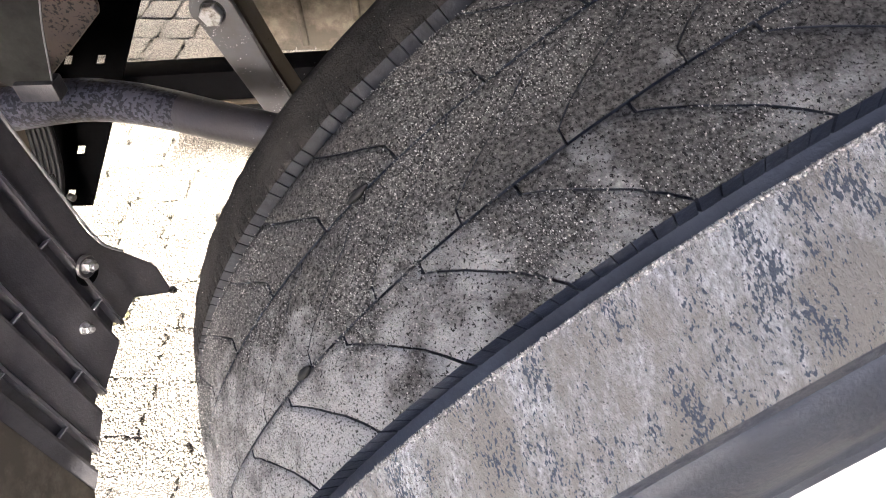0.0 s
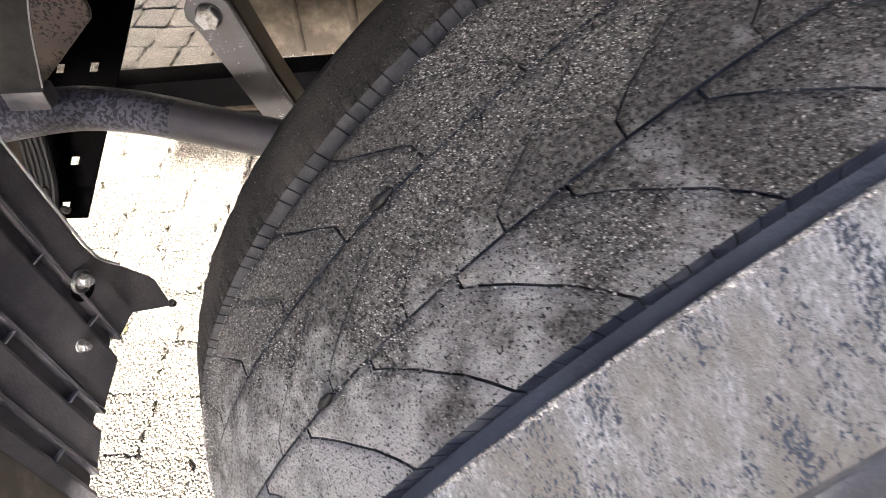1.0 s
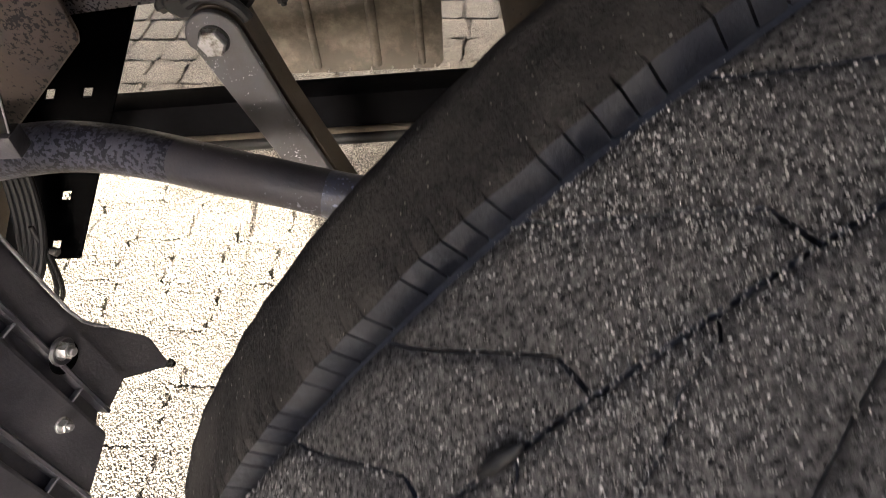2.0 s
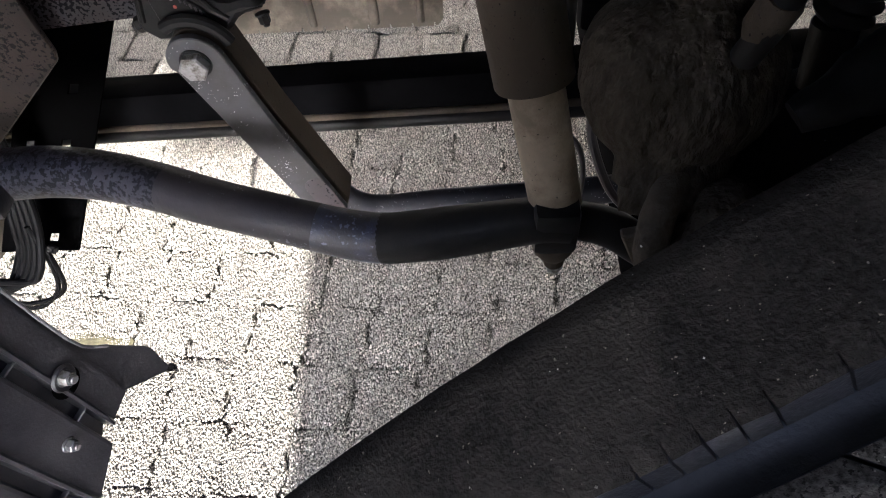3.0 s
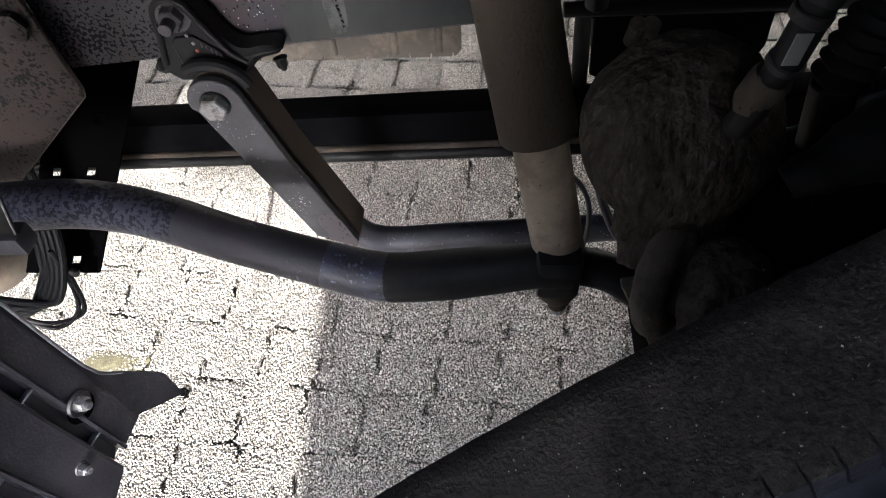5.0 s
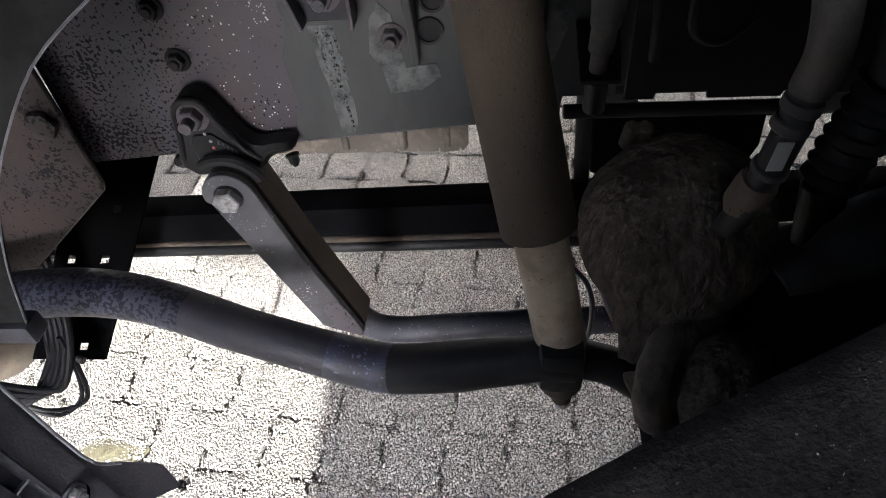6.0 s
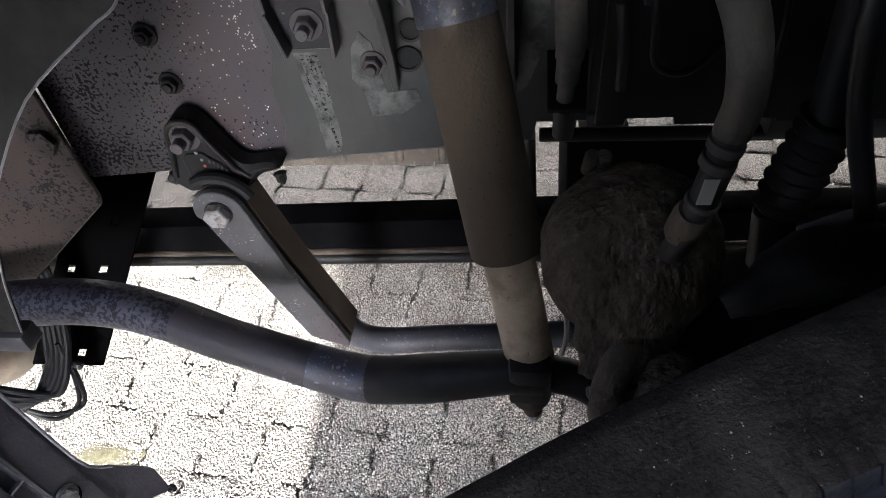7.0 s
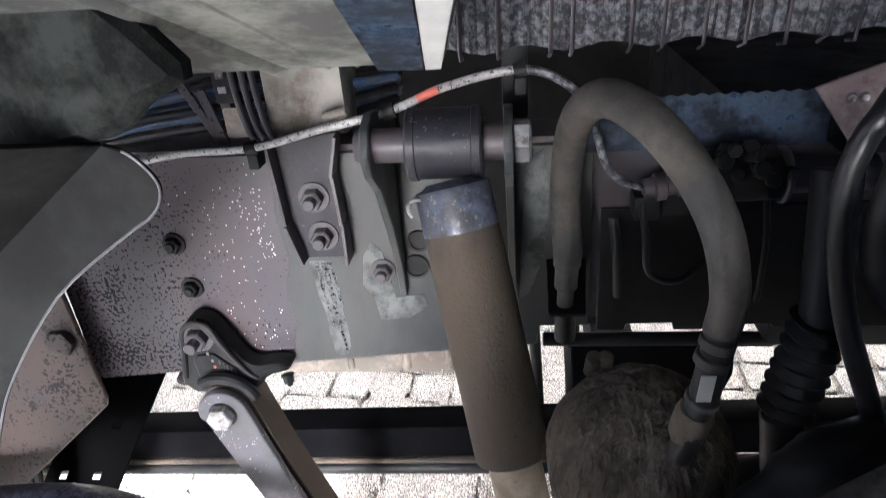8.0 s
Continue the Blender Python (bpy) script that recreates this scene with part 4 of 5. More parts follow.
def dense(profile, step=0.005):
    out = []
    for (r0, h0), (r1, h1) in zip(profile, profile[1:]):
        n = max(1, int(math.hypot(r1 - r0, h1 - h0) / step))
        out += [(r0 + (r1 - r0) * k / n, h0 + (h1 - h0) * k / n) for k in range(n)]
    return out + [profile[-1]]


bm = bmesh.new()
ball = [(0.083 * math.sin(radians(a)) + 0.0001, 0.083 - 0.083 * math.cos(radians(a))) for a in range(0, 150, 4)]
add_lathe(bm, ball + [(0.040, 0.160), (0.038, 0.18)], BULGE + Vector((-0.008, 0.02, 0.08)), RING - RING_AX * 0.02, 110)
lumpy(bm, 0.0028, 38)
lumpy(bm, 0.0008, 120)
part("upper_housing", bm, M_CAST, chamber)
bm = bmesh.new()
add_sweep(bm, curve_points([BULGE + Vector((0, -0.02, -0.03)), BULGE.lerp(RING, 0.6) + Vector((-0.004, 0, 0)), RING - RING_AX * 0.012], 12), 0.044, 40, radii=[0.055 - 0.017 * k / 24 for k in range(25)])
lumpy(bm, 0.003, 70)
part("neck", bm, M_CAST, chamber)
bm = bmesh.new()
add_lathe(bm, [(0.034, -0.012)] + [(0.046 + 0.0145 * math.cos(radians(a)), 0.0145 * math.sin(radians(a))) for a in range(-90, 91, 15)] + [(0.034, 0.012)], RING, RING + RING_AX, 64)
lumpy(bm, 0.0012, 60)
part("clamp_ring", bm, M_CASTRING, chamber, "rounded clamp ring")
bm = bmesh.new()
add_lathe(bm, dense([(0.030, 0.008), (0.034, 0.020), (0.046, 0.026), (0.050, 0.036), (0.049, 0.052), (0.040, 0.070), (0.024, 0.080), (0.0001, 0.083)], 0.003), RING, RING + RING_AX, 72)
lumpy(bm, 0.0025, 70)
part("lower_housing", bm, M_CAST, chamber)
for a in (0.3, 1.4):
    bm = bmesh.new()
    add_cyl(bm, (0.398 - 0.010 * a, -0.17, 0.995), (0.400 - 0.010 * a, -0.178, 1.022), 0.008, 16, 0.003)
    part("stud", bm, M_CASTRING, chamber)
bm = bmesh.new()
add_plate3(bm, [(0.386, -0.31, 0.812), (0.424, -0.31, 0.822), (0.475, -0.31, 0.705), (0.452, -0.31, 0.650)], 0.012, 0.002)
part("bracket_arm", bm, M_CASTRING, chamber, "pale dusty flat bracket arm")
bm = bmesh.new()
add_sweep(bm, curve_points([(0.43, -0.22, 0.93), (0.50, -0.26, 0.80), (0.56, -0.32, 0.68)], 6), 0.03, 16)
part("mount", bm, M_BLACK, chamber)
settle(chamber, (0.46, -0.28, 0.92))

hose = thing("brake_hose", "thick dusty rubber air hose looping from rail to brake", "hose", (0.4, -0.3, 1.1))
bm = bmesh.new()
line = curve_points([(0.366, -0.095, 1.09), (0.362, -0.10, 1.14), (0.361, -0.125, 1.20), (0.364, -0.175, 1.255), (0.375, -0.235, 1.288), (0.394, -0.285, 1.290), (0.418, -0.315, 1.266), (0.438, -0.330, 1.228), (0.4475, -0.333, 1.185), (0.446, -0.332, 1.155)], 10)
add_sweep(bm, line, 0.0135, 20, radii=[0.0155 - 0.0035 * k / (len(line) - 1) for k in range(len(line))])
part("tube", bm, M_HOSE, hose)
bm = bmesh.new()
add_sweep(bm, [(0.446, -0.332, 1.16), (0.444, -0.332, 1.13), (0.441, -0.331, 1.10), (0.437, -0.325, 1.06), (0.434, -0.315, 1.03)], 0.0105, 16)
part("end_sleeve", bm, M_BLACK, hose)
for p, q in (((0.4455, -0.332, 1.150), (0.444, -0.332, 1.142)), ((0.4435, -0.332, 1.136), (0.442, -0.332, 1.128)), ((0.441, -0.331, 1.100), (0.440, -0.330, 1.094))):
    bm = bmesh.new()
    add_cyl(bm, p, q, 0.0122, 20, 0.001)
    part("band", bm, M_HOSE, hose, "dusty clamp band")
bm = bmesh.new()
add_plate3(bm, [(0.4317, -0.3440, 1.105), (0.4417, -0.3440, 1.105), (0.4433, -0.3440, 1.127), (0.4333, -0.3440, 1.127)][::-1], 0.001, 0.0003)
part("label", bm, M_WHITE, hose, "small pale paper label")
bm = bmesh.new()
add_lathe(bm, [(0, 0), (0.012, 0), (0.014, 0.006), (0.014, 0.03), (0.010, 0.04), (0, 0.04)], (0.4385, -0.328, 1.086), (0.434, -0.312, 1.03), 16)
part("fitting", bm, M_DUSTY, hose)
bm = bmesh.new()
add_lathe(bm, [(0, -0.01), (0.0135, -0.01), (0.0145, 0.0), (0.0145, 0.03), (0.0125, 0.034), (0.0125, 0.06), (0.009, 0.062), (0.009, 0.085), (0, 0.085)], (0.366, -0.095, 1.105), (0.364, -0.075, 0.99), 20)
part("fitting", bm, M_HOSE, hose, "dusty crimped fitting")
settle(hose, (0.4, -0.3, 1.1))
cage = thing("hose_bracket", "dark folded steel bracket that holds the hose end", "bracket", (0.37, -0.05, 1.02))
bm = bmesh.new()
add_plate3(bm, [(0.348, 0.0, 1.03), (0.346, -0.095, 1.012), (0.386, -0.095, 1.012), (0.395, 0.0, 1.03)], 0.006, 0.001)
part("shelf", bm, M_BLACK, cage)
bm = bmesh.new()
add_cyl(bm, (0.366, -0.075, 1.01), (0.366, -0.07, 0.965), 0.012, 20, 0.004)
part("elbow", bm, M_BLACK, cage)
settle(cage, (0.37, -0.05, 1.02))

# ---- valve block, air lines and plates to the right of the hose ----
valve = thing("valve_block", "dirty air valve block with fittings on the rail", "valve", (0.5, -0.03, 1.14))
bm = bmesh.new()
add_cyl(bm, (0.50, -0.035, 1.145), (0.585, -0.035, 1.147), 0.026, 28, 0.004)
part("body", bm, M_BLACK, valve)
bm = bmesh.new()
add_cyl(bm, (0.585, -0.035, 1.147), (0.592, -0.035, 1.147), 0.030, 28, 0.002)
part("flange", bm, M_RAIL, valve)
bm = bmesh.new()
add_cyl(bm, (0.59, -0.035, 1.146), (0.68, -0.035, 1.148), 0.019, 24, 0.002)
part("pipe", bm, M_BLUEBLACK, valve)
for k, (x, z) in enumerate(((0.505, 1.172), (0.525, 1.180), (0.548, 1.182), (0.567, 1.176), (0.515, 1.165), (0.556, 1.168))):
    bm = bmesh.new()
    add_hex(bm, (x, -0.04, z - 0.012), (x, -0.055, z + 0.004), 0.010)
    part("fitting", bm, M_BLACK, valve)
rnd = random.Random(21)
for k in range(14):
    x, z, r = 0.488 + 0.0075 * k + rnd.uniform(-0.003, 0.003), 1.150 + rnd.uniform(-0.020, 0.034), rnd.uniform(0.005, 0.010)
    bm = bmesh.new()
    if k % 3:
        add_cyl(bm, (x, -0.045, z), (x + rnd.uniform(-0.006, 0.006), -0.062 - rnd.uniform(0, 0.010), z + rnd.uniform(0, 0.012)), r, 14, 0.002)
    else:
        add_hex(bm, (x, -0.045, z), (x, -0.064, z + 0.004), r)
    part("knob", bm, M_BLACK, valve)
bm = bmesh.new()
add_lathe(bm, [(0, 0), (0.010, 0), (0.011, 0.01), (0.015, 0.012), (0.015, 0.022), (0.011, 0.024), (0.011, 0.034), (0.014, 0.036), (0.014, 0.046), (0, 0.048)], (0.447, -0.045, 1.140), (0.52, -0.04, 1.146), 20)
part("banjo", bm, M_RAIL, valve)
bm = bmesh.new()
add_box(bm, (0.438, -0.05, 1.104), (0.466, -0.02, 1.132), 0.004)
part("bracket", bm, M_BLACK, valve)
bm = bmesh.new()
add_box(bm, (0.47, -0.03, 1.10), (0.60, -0.004, 1.16), 0.004)
part("mount", bm, M_BLACK, valve)
settle(valve, (0.5, -0.03, 1.14))
lines = thing("air_line", "thin dark air lines looped below the valve", "air line", (0.5, -0.03, 1.05))
for pts, r in (([(0.447, -0.045, 1.13), (0.45, -0.06, 1.09), (0.46, -0.05, 1.04), (0.50, -0.03, 1.02), (0.54, -0.02, 1.06), (0.56, -0.02, 1.12)], 0.004), ([(0.42, -0.03, 1.10), (0.425, -0.04, 1.06), (0.43, -0.03, 1.0)], 0.006), ([(0.58, -0.03, 1.12), (0.585, -0.035, 1.06), (0.587, -0.03, 0.99)], 0.0035)):
    bm = bmesh.new()
    add_sweep(bm, curve_points(pts, 8), r, 12)
    part("tube", bm, M_BLACK, lines)
settle(lines, (0.5, -0.03, 1.05))
tri = thing("hole_plate", "pink grey triangular plate with two rivets", "plate", (0.64, -0.05, 1.2))
bm = bmesh.new()
add_plate(bm, [(0.600, 1.240), (0.64, 1.186), (0.70, 1.262), (0.66, 1.262)], wall_plane(-0.046), 0.004, 0.001)
part("plate", bm, M_PINK, tri)
for x in (0.634, 0.646):
    bm = bmesh.new()
    add_lathe(bm, [(0, 0.002), (0.002, 0.002), (0.004, 0.003), (0.005, 0.0)], (x, -0.05, 1.229), (x, -1, 1.229), 16)
    part("rivet", bm, M_ZINC, tri)
bm = bmesh.new()
add_box(bm, (0.64, -0.046, 1.17), (0.70, 0.0, 1.24), 0.004)
part("standoff", bm, M_BLACK, tri)
settle(tri, (0.64, -0.05, 1.2))
bh = thing("black_hose", "glossy black rubber hoses hanging beside the rail", "hose", (0.56, -0.25, 1.15))
for pts, r in (([(0.62, -0.12, 1.33), (0.585, -0.22, 1.30), (0.561, -0.25, 1.276), (0.551, -0.25, 1.255), (0.545, -0.25, 1.218), (0.551, -0.25, 1.169), (0.569, -0.25, 1.104), (0.601, -0.25, 1.027), (0.64, -0.22, 0.95)], 0.009), ([(0.66, -0.10, 1.32), (0.60, -0.22, 1.27), (0.577, -0.25, 1.213), (0.575, -0.25, 1.182), (0.586, -0.25, 1.144), (0.622, -0.25, 1.104), (0.70, -0.22, 1.0), (0.73, -0.2, 0.95)], 0.011)):
    bm = bmesh.new()
    add_sweep(bm, curve_points(pts, 8), r, 16)
    part("tube", bm, M_GLOSS, bh)
settle(bh, (0.56, -0.25, 1.15))
boot = thing("rubber_boot", "black pleated rubber boot on a pipe", "boot", (0.56, -0.2, 1.0))
bm = bmesh.new()
prof = []
for k in range(8):
    prof += [(0.026, 0.014 * k), (0.019, 0.014 * k + 0.007)]
add_lathe(bm, [(0, 0)] + prof + [(0, 0.112)], (0.575, -0.20, 1.075), (0.558, -0.20, 0.96), 28)
lumpy(bm, 0.002, 60)
part("bellows", bm, M_BLACK, boot)
bm = bmesh.new()
add_cyl(bm, (0.577, -0.20, 1.07), (0.582, -0.16, 1.20), 0.02)
part("pipe", bm, M_BLACK, boot)
bm = bmesh.new()
add_cyl(bm, (0.559, -0.20, 0.97), (0.585, -0.25, 0.70), 0.02)
part("pipe", bm, M_BLACK, boot)
settle(boot, (0.56, -0.2, 1.0))
knuckle = thing("steering_knuckle", "dark dusty steering knuckle behind the wheel", "knuckle", (0.56, -0.32, 0.95))
bm = bmesh.new()
add_sweep(bm, curve_points([(0.48, -0.33, 0.985), (0.53, -0.32, 1.012), (0.58, -0.31, 1.02), (0.64, -0.32, 0.98), (0.68, -0.34, 0.86)], 8), 0.03, 20, radii=[0.012 + 0.018 * min(1, k / 10) for k in range(33)])
lumpy(bm, 0.004, 40)
part("arm", bm, M_BLACK, knuckle)
bm = bmesh.new()
add_sweep(bm, curve_points([(0.50, -0.38, 0.90), (0.58, -0.36, 0.86), (0.64, -0.36, 0.80), (0.66, -0.38, 0.70)], 8), 0.06, 20, radii=[0.022 + 0.038 * min(1, k / 12) for k in range(25)])
lumpy(bm, 0.006, 30)
part("casting", bm, M_BLACK, knuckle)
bm = bmesh.new()
add_sweep(bm, curve_points([(0.50, -0.26, 0.76), (0.60, -0.23, 0.82), (0.78, -0.18, 0.84), (1.0, -0.16, 0.80)], 8), 0.10, 24)
lumpy(bm, 0.008, 25)
part("housing", bm, M_BLACK, knuckle)
settle(knuckle, (0.56, -0.32, 0.95))
rod = thing("track_rod", "dark steel rods seen below the crossmember", "rod", (0.6, 0.25, 0.75))
for p, q, r in (((0.30, 0.25, 0.795), (1.6, 0.25, 0.80), 0.018), ((0.352, 0.28, 0.50), (0.335, 0.28, 0.87), 0.010), ((0.415, 0.26, 0.50), (0.40, 0.26, 0.87), 0.014)):
    bm = bmesh.new()
    add_cyl(bm, p, q, r)
    part("bar", bm, M_BLACK, rod)
settle(rod, (0.6, 0.25, 0.75))
ring = thing("wire_loop", "grey bent wires looped beside the shock absorber", "wire", (0.38, -0.12, 0.7))
for pts, r in (([(0.350, -0.12, 0.775), (0.373, -0.12, 0.742), (0.385, -0.12, 0.695), (0.385, -0.12, 0.632), (0.37, -0.12, 0.58), (0.345, -0.10, 0.55)], 0.0035), ([(0.381, -0.12, 0.84), (0.385, -0.12, 0.78), (0.394, -0.12, 0.735), (0.420, -0.13, 0.67), (0.45, -0.15, 0.64)], 0.006)):
    bm = bmesh.new()
    add_sweep(bm, curve_points(pts, 8), r, 10)
    part("wire", bm, M_RAIL, ring)
settle(ring, (0.38, -0.12, 0.7))
gear = thing("gearbox_housing", "dark dirty cast housing between the rails", "housing", (0.9, 0.45, 0.8))
bm = bmesh.new()
add_box(bm, (0.62, 0.33, 0.80), (1.5, 0.75, 1.15), 0.06)
lumpy(bm, 0.01, 12)
part("casting", bm, M_BLACK, gear)
settle(gear, (0.9, 0.45, 0.8))

# ---- left: gusset, mudguard panel, ribbed bracket, perforated plate, cables ----
gusset = thing("gusset_plate", "bent grey steel gusset plate with worn paint", "bracket", (-0.3, -0.04, 0.85))
bm = bmesh.new()
add_plate(bm, [(-0.275, 1.10), (-0.265, 1.015), (-0.258, 0.846), (-0.263, 0.832), (-0.41, 0.706), (-0.75, 0.42), (-0.95, 1.10)], wall_plane(-0.028), 0.008, 0.002)
part("plate", bm, M_GUSSET, gusset)
bm = bmesh.new()
add_box(bm, (-0.40, -0.028, 0.90), (-0.31, 0.0, 0.98), 0.003)
part("spacer", bm, M_BLACK, gusset)
bolt("bolt", gusset, (-0.288, -0.036, 0.945), (0, -1, 0), 0.020, 0.010, 0.012, 0, M_GUSSET)
settle(gusset, (-0.3, -0.04, 0.85))
panel = thing("mudguard", "grey plastic mudguard with a curved rolled edge", "mudguard", (-0.2, -0.3, 1.1))
edge = [(0.034, 1.290), (0.052, 1.282), (0.066, 1.264), (0.066, 1.250), (0.056, 1.236), (0.030, 1.220), (-0.040, 1.170), (-0.105, 1.096), (-0.140, 1.042), (-0.172, 0.974), (-0.192, 0.915), (-0.200, 0.890)]
bm = bmesh.new()
edge = [(p.x, p.z) for p in curve_points([(x, 0, z) for x, z in edge], 4)]
add_plate(bm, edge + [(-0.245, 0.880), (-0.30, 0.92), (-0.30, 1.043)], wall_plane(-0.297), 0.005, 0.001)
part("skin", bm, M_SKIN, panel)
bm = bmesh.new()
add_sweep(bm, [(x, -0.302, z) for x, z in edge[3:]], 0.0010, 8)
part("rolled_edge", bm, M_FIN, panel, "pale rolled edge")
bm = bmesh.new()
add_plate3(bm, [(0.034, -0.300, 1.292), (0.0, -0.42, 1.33), (-0.32, -0.42, 1.15), (-0.30, -0.300, 1.045)], 0.004, 0.001)
part("upper_skin", bm, M_SKIN, panel, "pale dirty upper face")
bm = bmesh.new()
add_box(bm, (-0.245, -0.31, 0.868), (-0.196, -0.285, 0.893), 0.003)
part("lip", bm, M_PLASTIC, panel)
settle(panel, (-0.2, -0.3, 1.1))


def on_liner(y, z, up=0.0):
    """A place on the steep liner behind the wheel; up: towards the wheel."""
    return Vector((-0.2549 + (3.46 * (y + 0.3697) - (z - 0.522)) / 12.44, y, z)) + Vector((0.960, -0.267, 0.077)) * up


mud = thing("wheel_arch_liner", "black ribbed plastic wheel arch liner with bolts and a pointed tab", "wheel arch liner", (-0.3, -0.4, 0.5))
# pleats along the liner: flat bands with a recessed groove between them
LOWER = [(-0.329, 0.506), (-0.352, 0.501), (-0.378, 0.495), (-0.400, 0.472), (-0.421, 0.460), (-0.455, 0.440), (-0.484, 0.420), (-0.530, 0.372), (-0.566, 0.335), (-0.66, 0.25), (-0.80, 0.20)]


def low_edge(y):
    return float(np.interp(-y, [-p[0] for p in LOWER], [p[1] for p in LOWER]))


PLEAT = [(-0.329, 0.0), (-0.366, 0.0), (-0.369, 0.004), (-0.373, 0.003), (-0.376, -0.009), (-0.389, -0.010), (-0.392, 0.002), (-0.396, 0.003), (-0.455, 0.0), (-0.458, 0.004), (-0.462, 0.003), (-0.465, -0.009), (-0.479, -0.010), (-0.482, 0.002), (-0.486, 0.003), (-0.522, 0.0), (-0.525, 0.004), (-0.529, 0.003), (-0.532, -0.008), (-0.545, -0.009), (-0.548, 0.002), (-0.552, 0.003), (-0.572, 0.0)]
ROWS_Z = 26
verts, faces = [], []
for lay in (0.0, -0.004):
    for y, up in PLEAT:
        z0 = low_edge(y)
        wob = 0.006 if up < -0.005 else 0.0
        for k in range(ROWS_Z):
            q = k / (ROWS_Z - 1)
            verts.append(on_liner(y, z0 + wob + (0.89 - z0) * q, up + lay))
NP = len(PLEAT)
for lay in (0, 1):
    o = lay * NP * ROWS_Z
    for i in range(NP - 1):
        for k in range(ROWS_Z - 1):
            q = (o + i * ROWS_Z + k, o + i * ROWS_Z + k + 1, o + (i + 1) * ROWS_Z + k + 1, o + (i + 1) * ROWS_Z + k)
            faces.append(q if lay else q[::-1])
o = NP * ROWS_Z
for i in range(NP - 1):
    for k in (0, ROWS_Z - 1):
        q = (i * ROWS_Z + k, (i + 1) * ROWS_Z + k, o + (i + 1) * ROWS_Z + k, o + i * ROWS_Z + k)
        faces.append(q if k else q[::-1])
mesh_from("pleated_panel", verts, faces, M_PLASTIC, mud)
# flat inner border with its pointed tab
bm = bmesh.new()
border = [(-0.330, 0.89), (-0.323, 0.89), (-0.323, 0.70), (-0.322, 0.65), (-0.318, 0.622), (-0.310, 0.604), (-0.299, 0.585), (-0.266, 0.515), (-0.262, 0.500), (-0.264, 0.440), (-0.268, 0.438), (-0.286, 0.458), (-0.302, 0.474), (-0.316, 0.490), (-0.330, 0.505)]
add_plate3(bm, [on_liner(y, z, -0.004) for y, z in border], 0.004, 0.0008)
part("tab_border", bm, M_PLASTIC, mud, "flat border with a pointed tab")
bm = bmesh.new()
add_sweep(bm, [on_liner(y, z, 0.001) for y, z in border[1:7]], 0.0022, 8)
part("rolled_edge", bm, M_FIN, mud, "pale edge")
# dusty outer lip that turns towards the wheel
bm = bmesh.new()
add_plate3(bm, [on_liner(-0.572, 0.33, 0.0), on_liner(-0.66, 0.25, 0.035), on_liner(-0.66, 0.89, 0.035), on_liner(-0.572, 0.89, 0.0)], 0.004, 0.001)
part("outer_lip", bm, M_SKIRT, mud, "dusty brown outer lip")
for y, zs in ((-0.3825, (0.556, 0.692, 0.83)), (-0.472, (0.502, 0.649, 0.79)), (-0.5385, (0.46, 0.61, 0.75))):
    for z in zs:
        bm = bmesh.new()
        add_plate3(bm, [on_liner(y - 0.009, z, -0.010), on_liner(y + 0.009, z, -0.010), on_liner(y + 0.009, z + 0.006, 0.003), on_liner(y - 0.009, z + 0.006, 0.003)], 0.0025, 0.0004)
        part("web", bm, M_FIN, mud, "pale fin")
nrm_b = Vector((0.960, -0.267, 0.077))
bm = bmesh.new()
c = on_liner(-0.360, 0.622, 0.0008)
add_lathe(bm, [(0.011, 0.0), (0.017, 0.0), (0.018, 0.003), (0.016, 0.006), (0.011, 0.004)], c, c + nrm_b, 24)
part("slot_rim", bm, M_PLASTIC, mud)
bm = bmesh.new()
add_cyl(bm, on_liner(-0.362, 0.612, 0.0004), on_liner(-0.362, 0.612, 0.0014), 0.021, 24, 0.0002)
part("slot", bm, M_SOOT, mud)
bolt("bolt", mud, on_liner(-0.359, 0.624, 0.001), nrm_b, 0.010, 0.012, 0.014, 0.006, M_ZINC, "bright zinc bolt")
bolt("bolt", mud, on_liner(-0.418, 0.552, 0.001), nrm_b, 0.008, 0.009, 0.010, 0.005, M_ZINC)
bolt("bolt", mud, on_liner(-0.266, 0.446, 0.0), (0.3, 0.3, -1), 0.006, 0.006, 0.007, 0)
settle(mud, (-0.3, -0.4, 0.5))
strut = thing("support_strut", "black steel strut that carries the wheel arch liner", "strut", (-0.5, -0.2, 0.7))
bm = bmesh.new()
add_sweep(bm, curve_points([(-0.50, -0.035, 0.80), (-0.52, -0.10, 0.76), (-0.54, -0.18, 0.73), (-0.56, -0.28, 0.745)], 6), 0.02, 14)
part("tube", bm, M_BLACK, strut)
settle(strut, (-0.5, -0.2, 0.7))

perf = thing("perforated_plate", "black steel plate with a row of square holes", "plate", (-0.52, 0.1, 0.45))
P_M = Matrix.Translation((-0.500, -0.003, 0.432)) @ Matrix(((0.94, 0.376, 0, 0), (0, 0.42, 0, 0), (0, 0.752, 0, 0), (0, 0, 0, 1)))
bm = bmesh.new()
xs = [-0.10, -0.075, -0.058, -0.009, 0.009, 0.052]
zs = [-0.03, -0.009, 0.009, 0.093, 0.111, 0.186, 0.204, 0.24, 0.29, 0.308, 0.70]
holes = {(3, 1), (3, 3), (3, 5), (1, 1), (1, 5), (1, 8), (3, 8)}
v_at = {}
nrm_p = Vector((0, -0.874, 0.486))
for lay in (0, 1):
    for i, x in enumerate(xs):
        for j, z in enumerate(zs):
            v_at[(lay, i, j)] = bm.verts.new(P_M @ Vector((x, z, 0)) + nrm_p * 0.005 * lay)
solid = {(i, j) for i in range(5) for j in range(10)} - holes
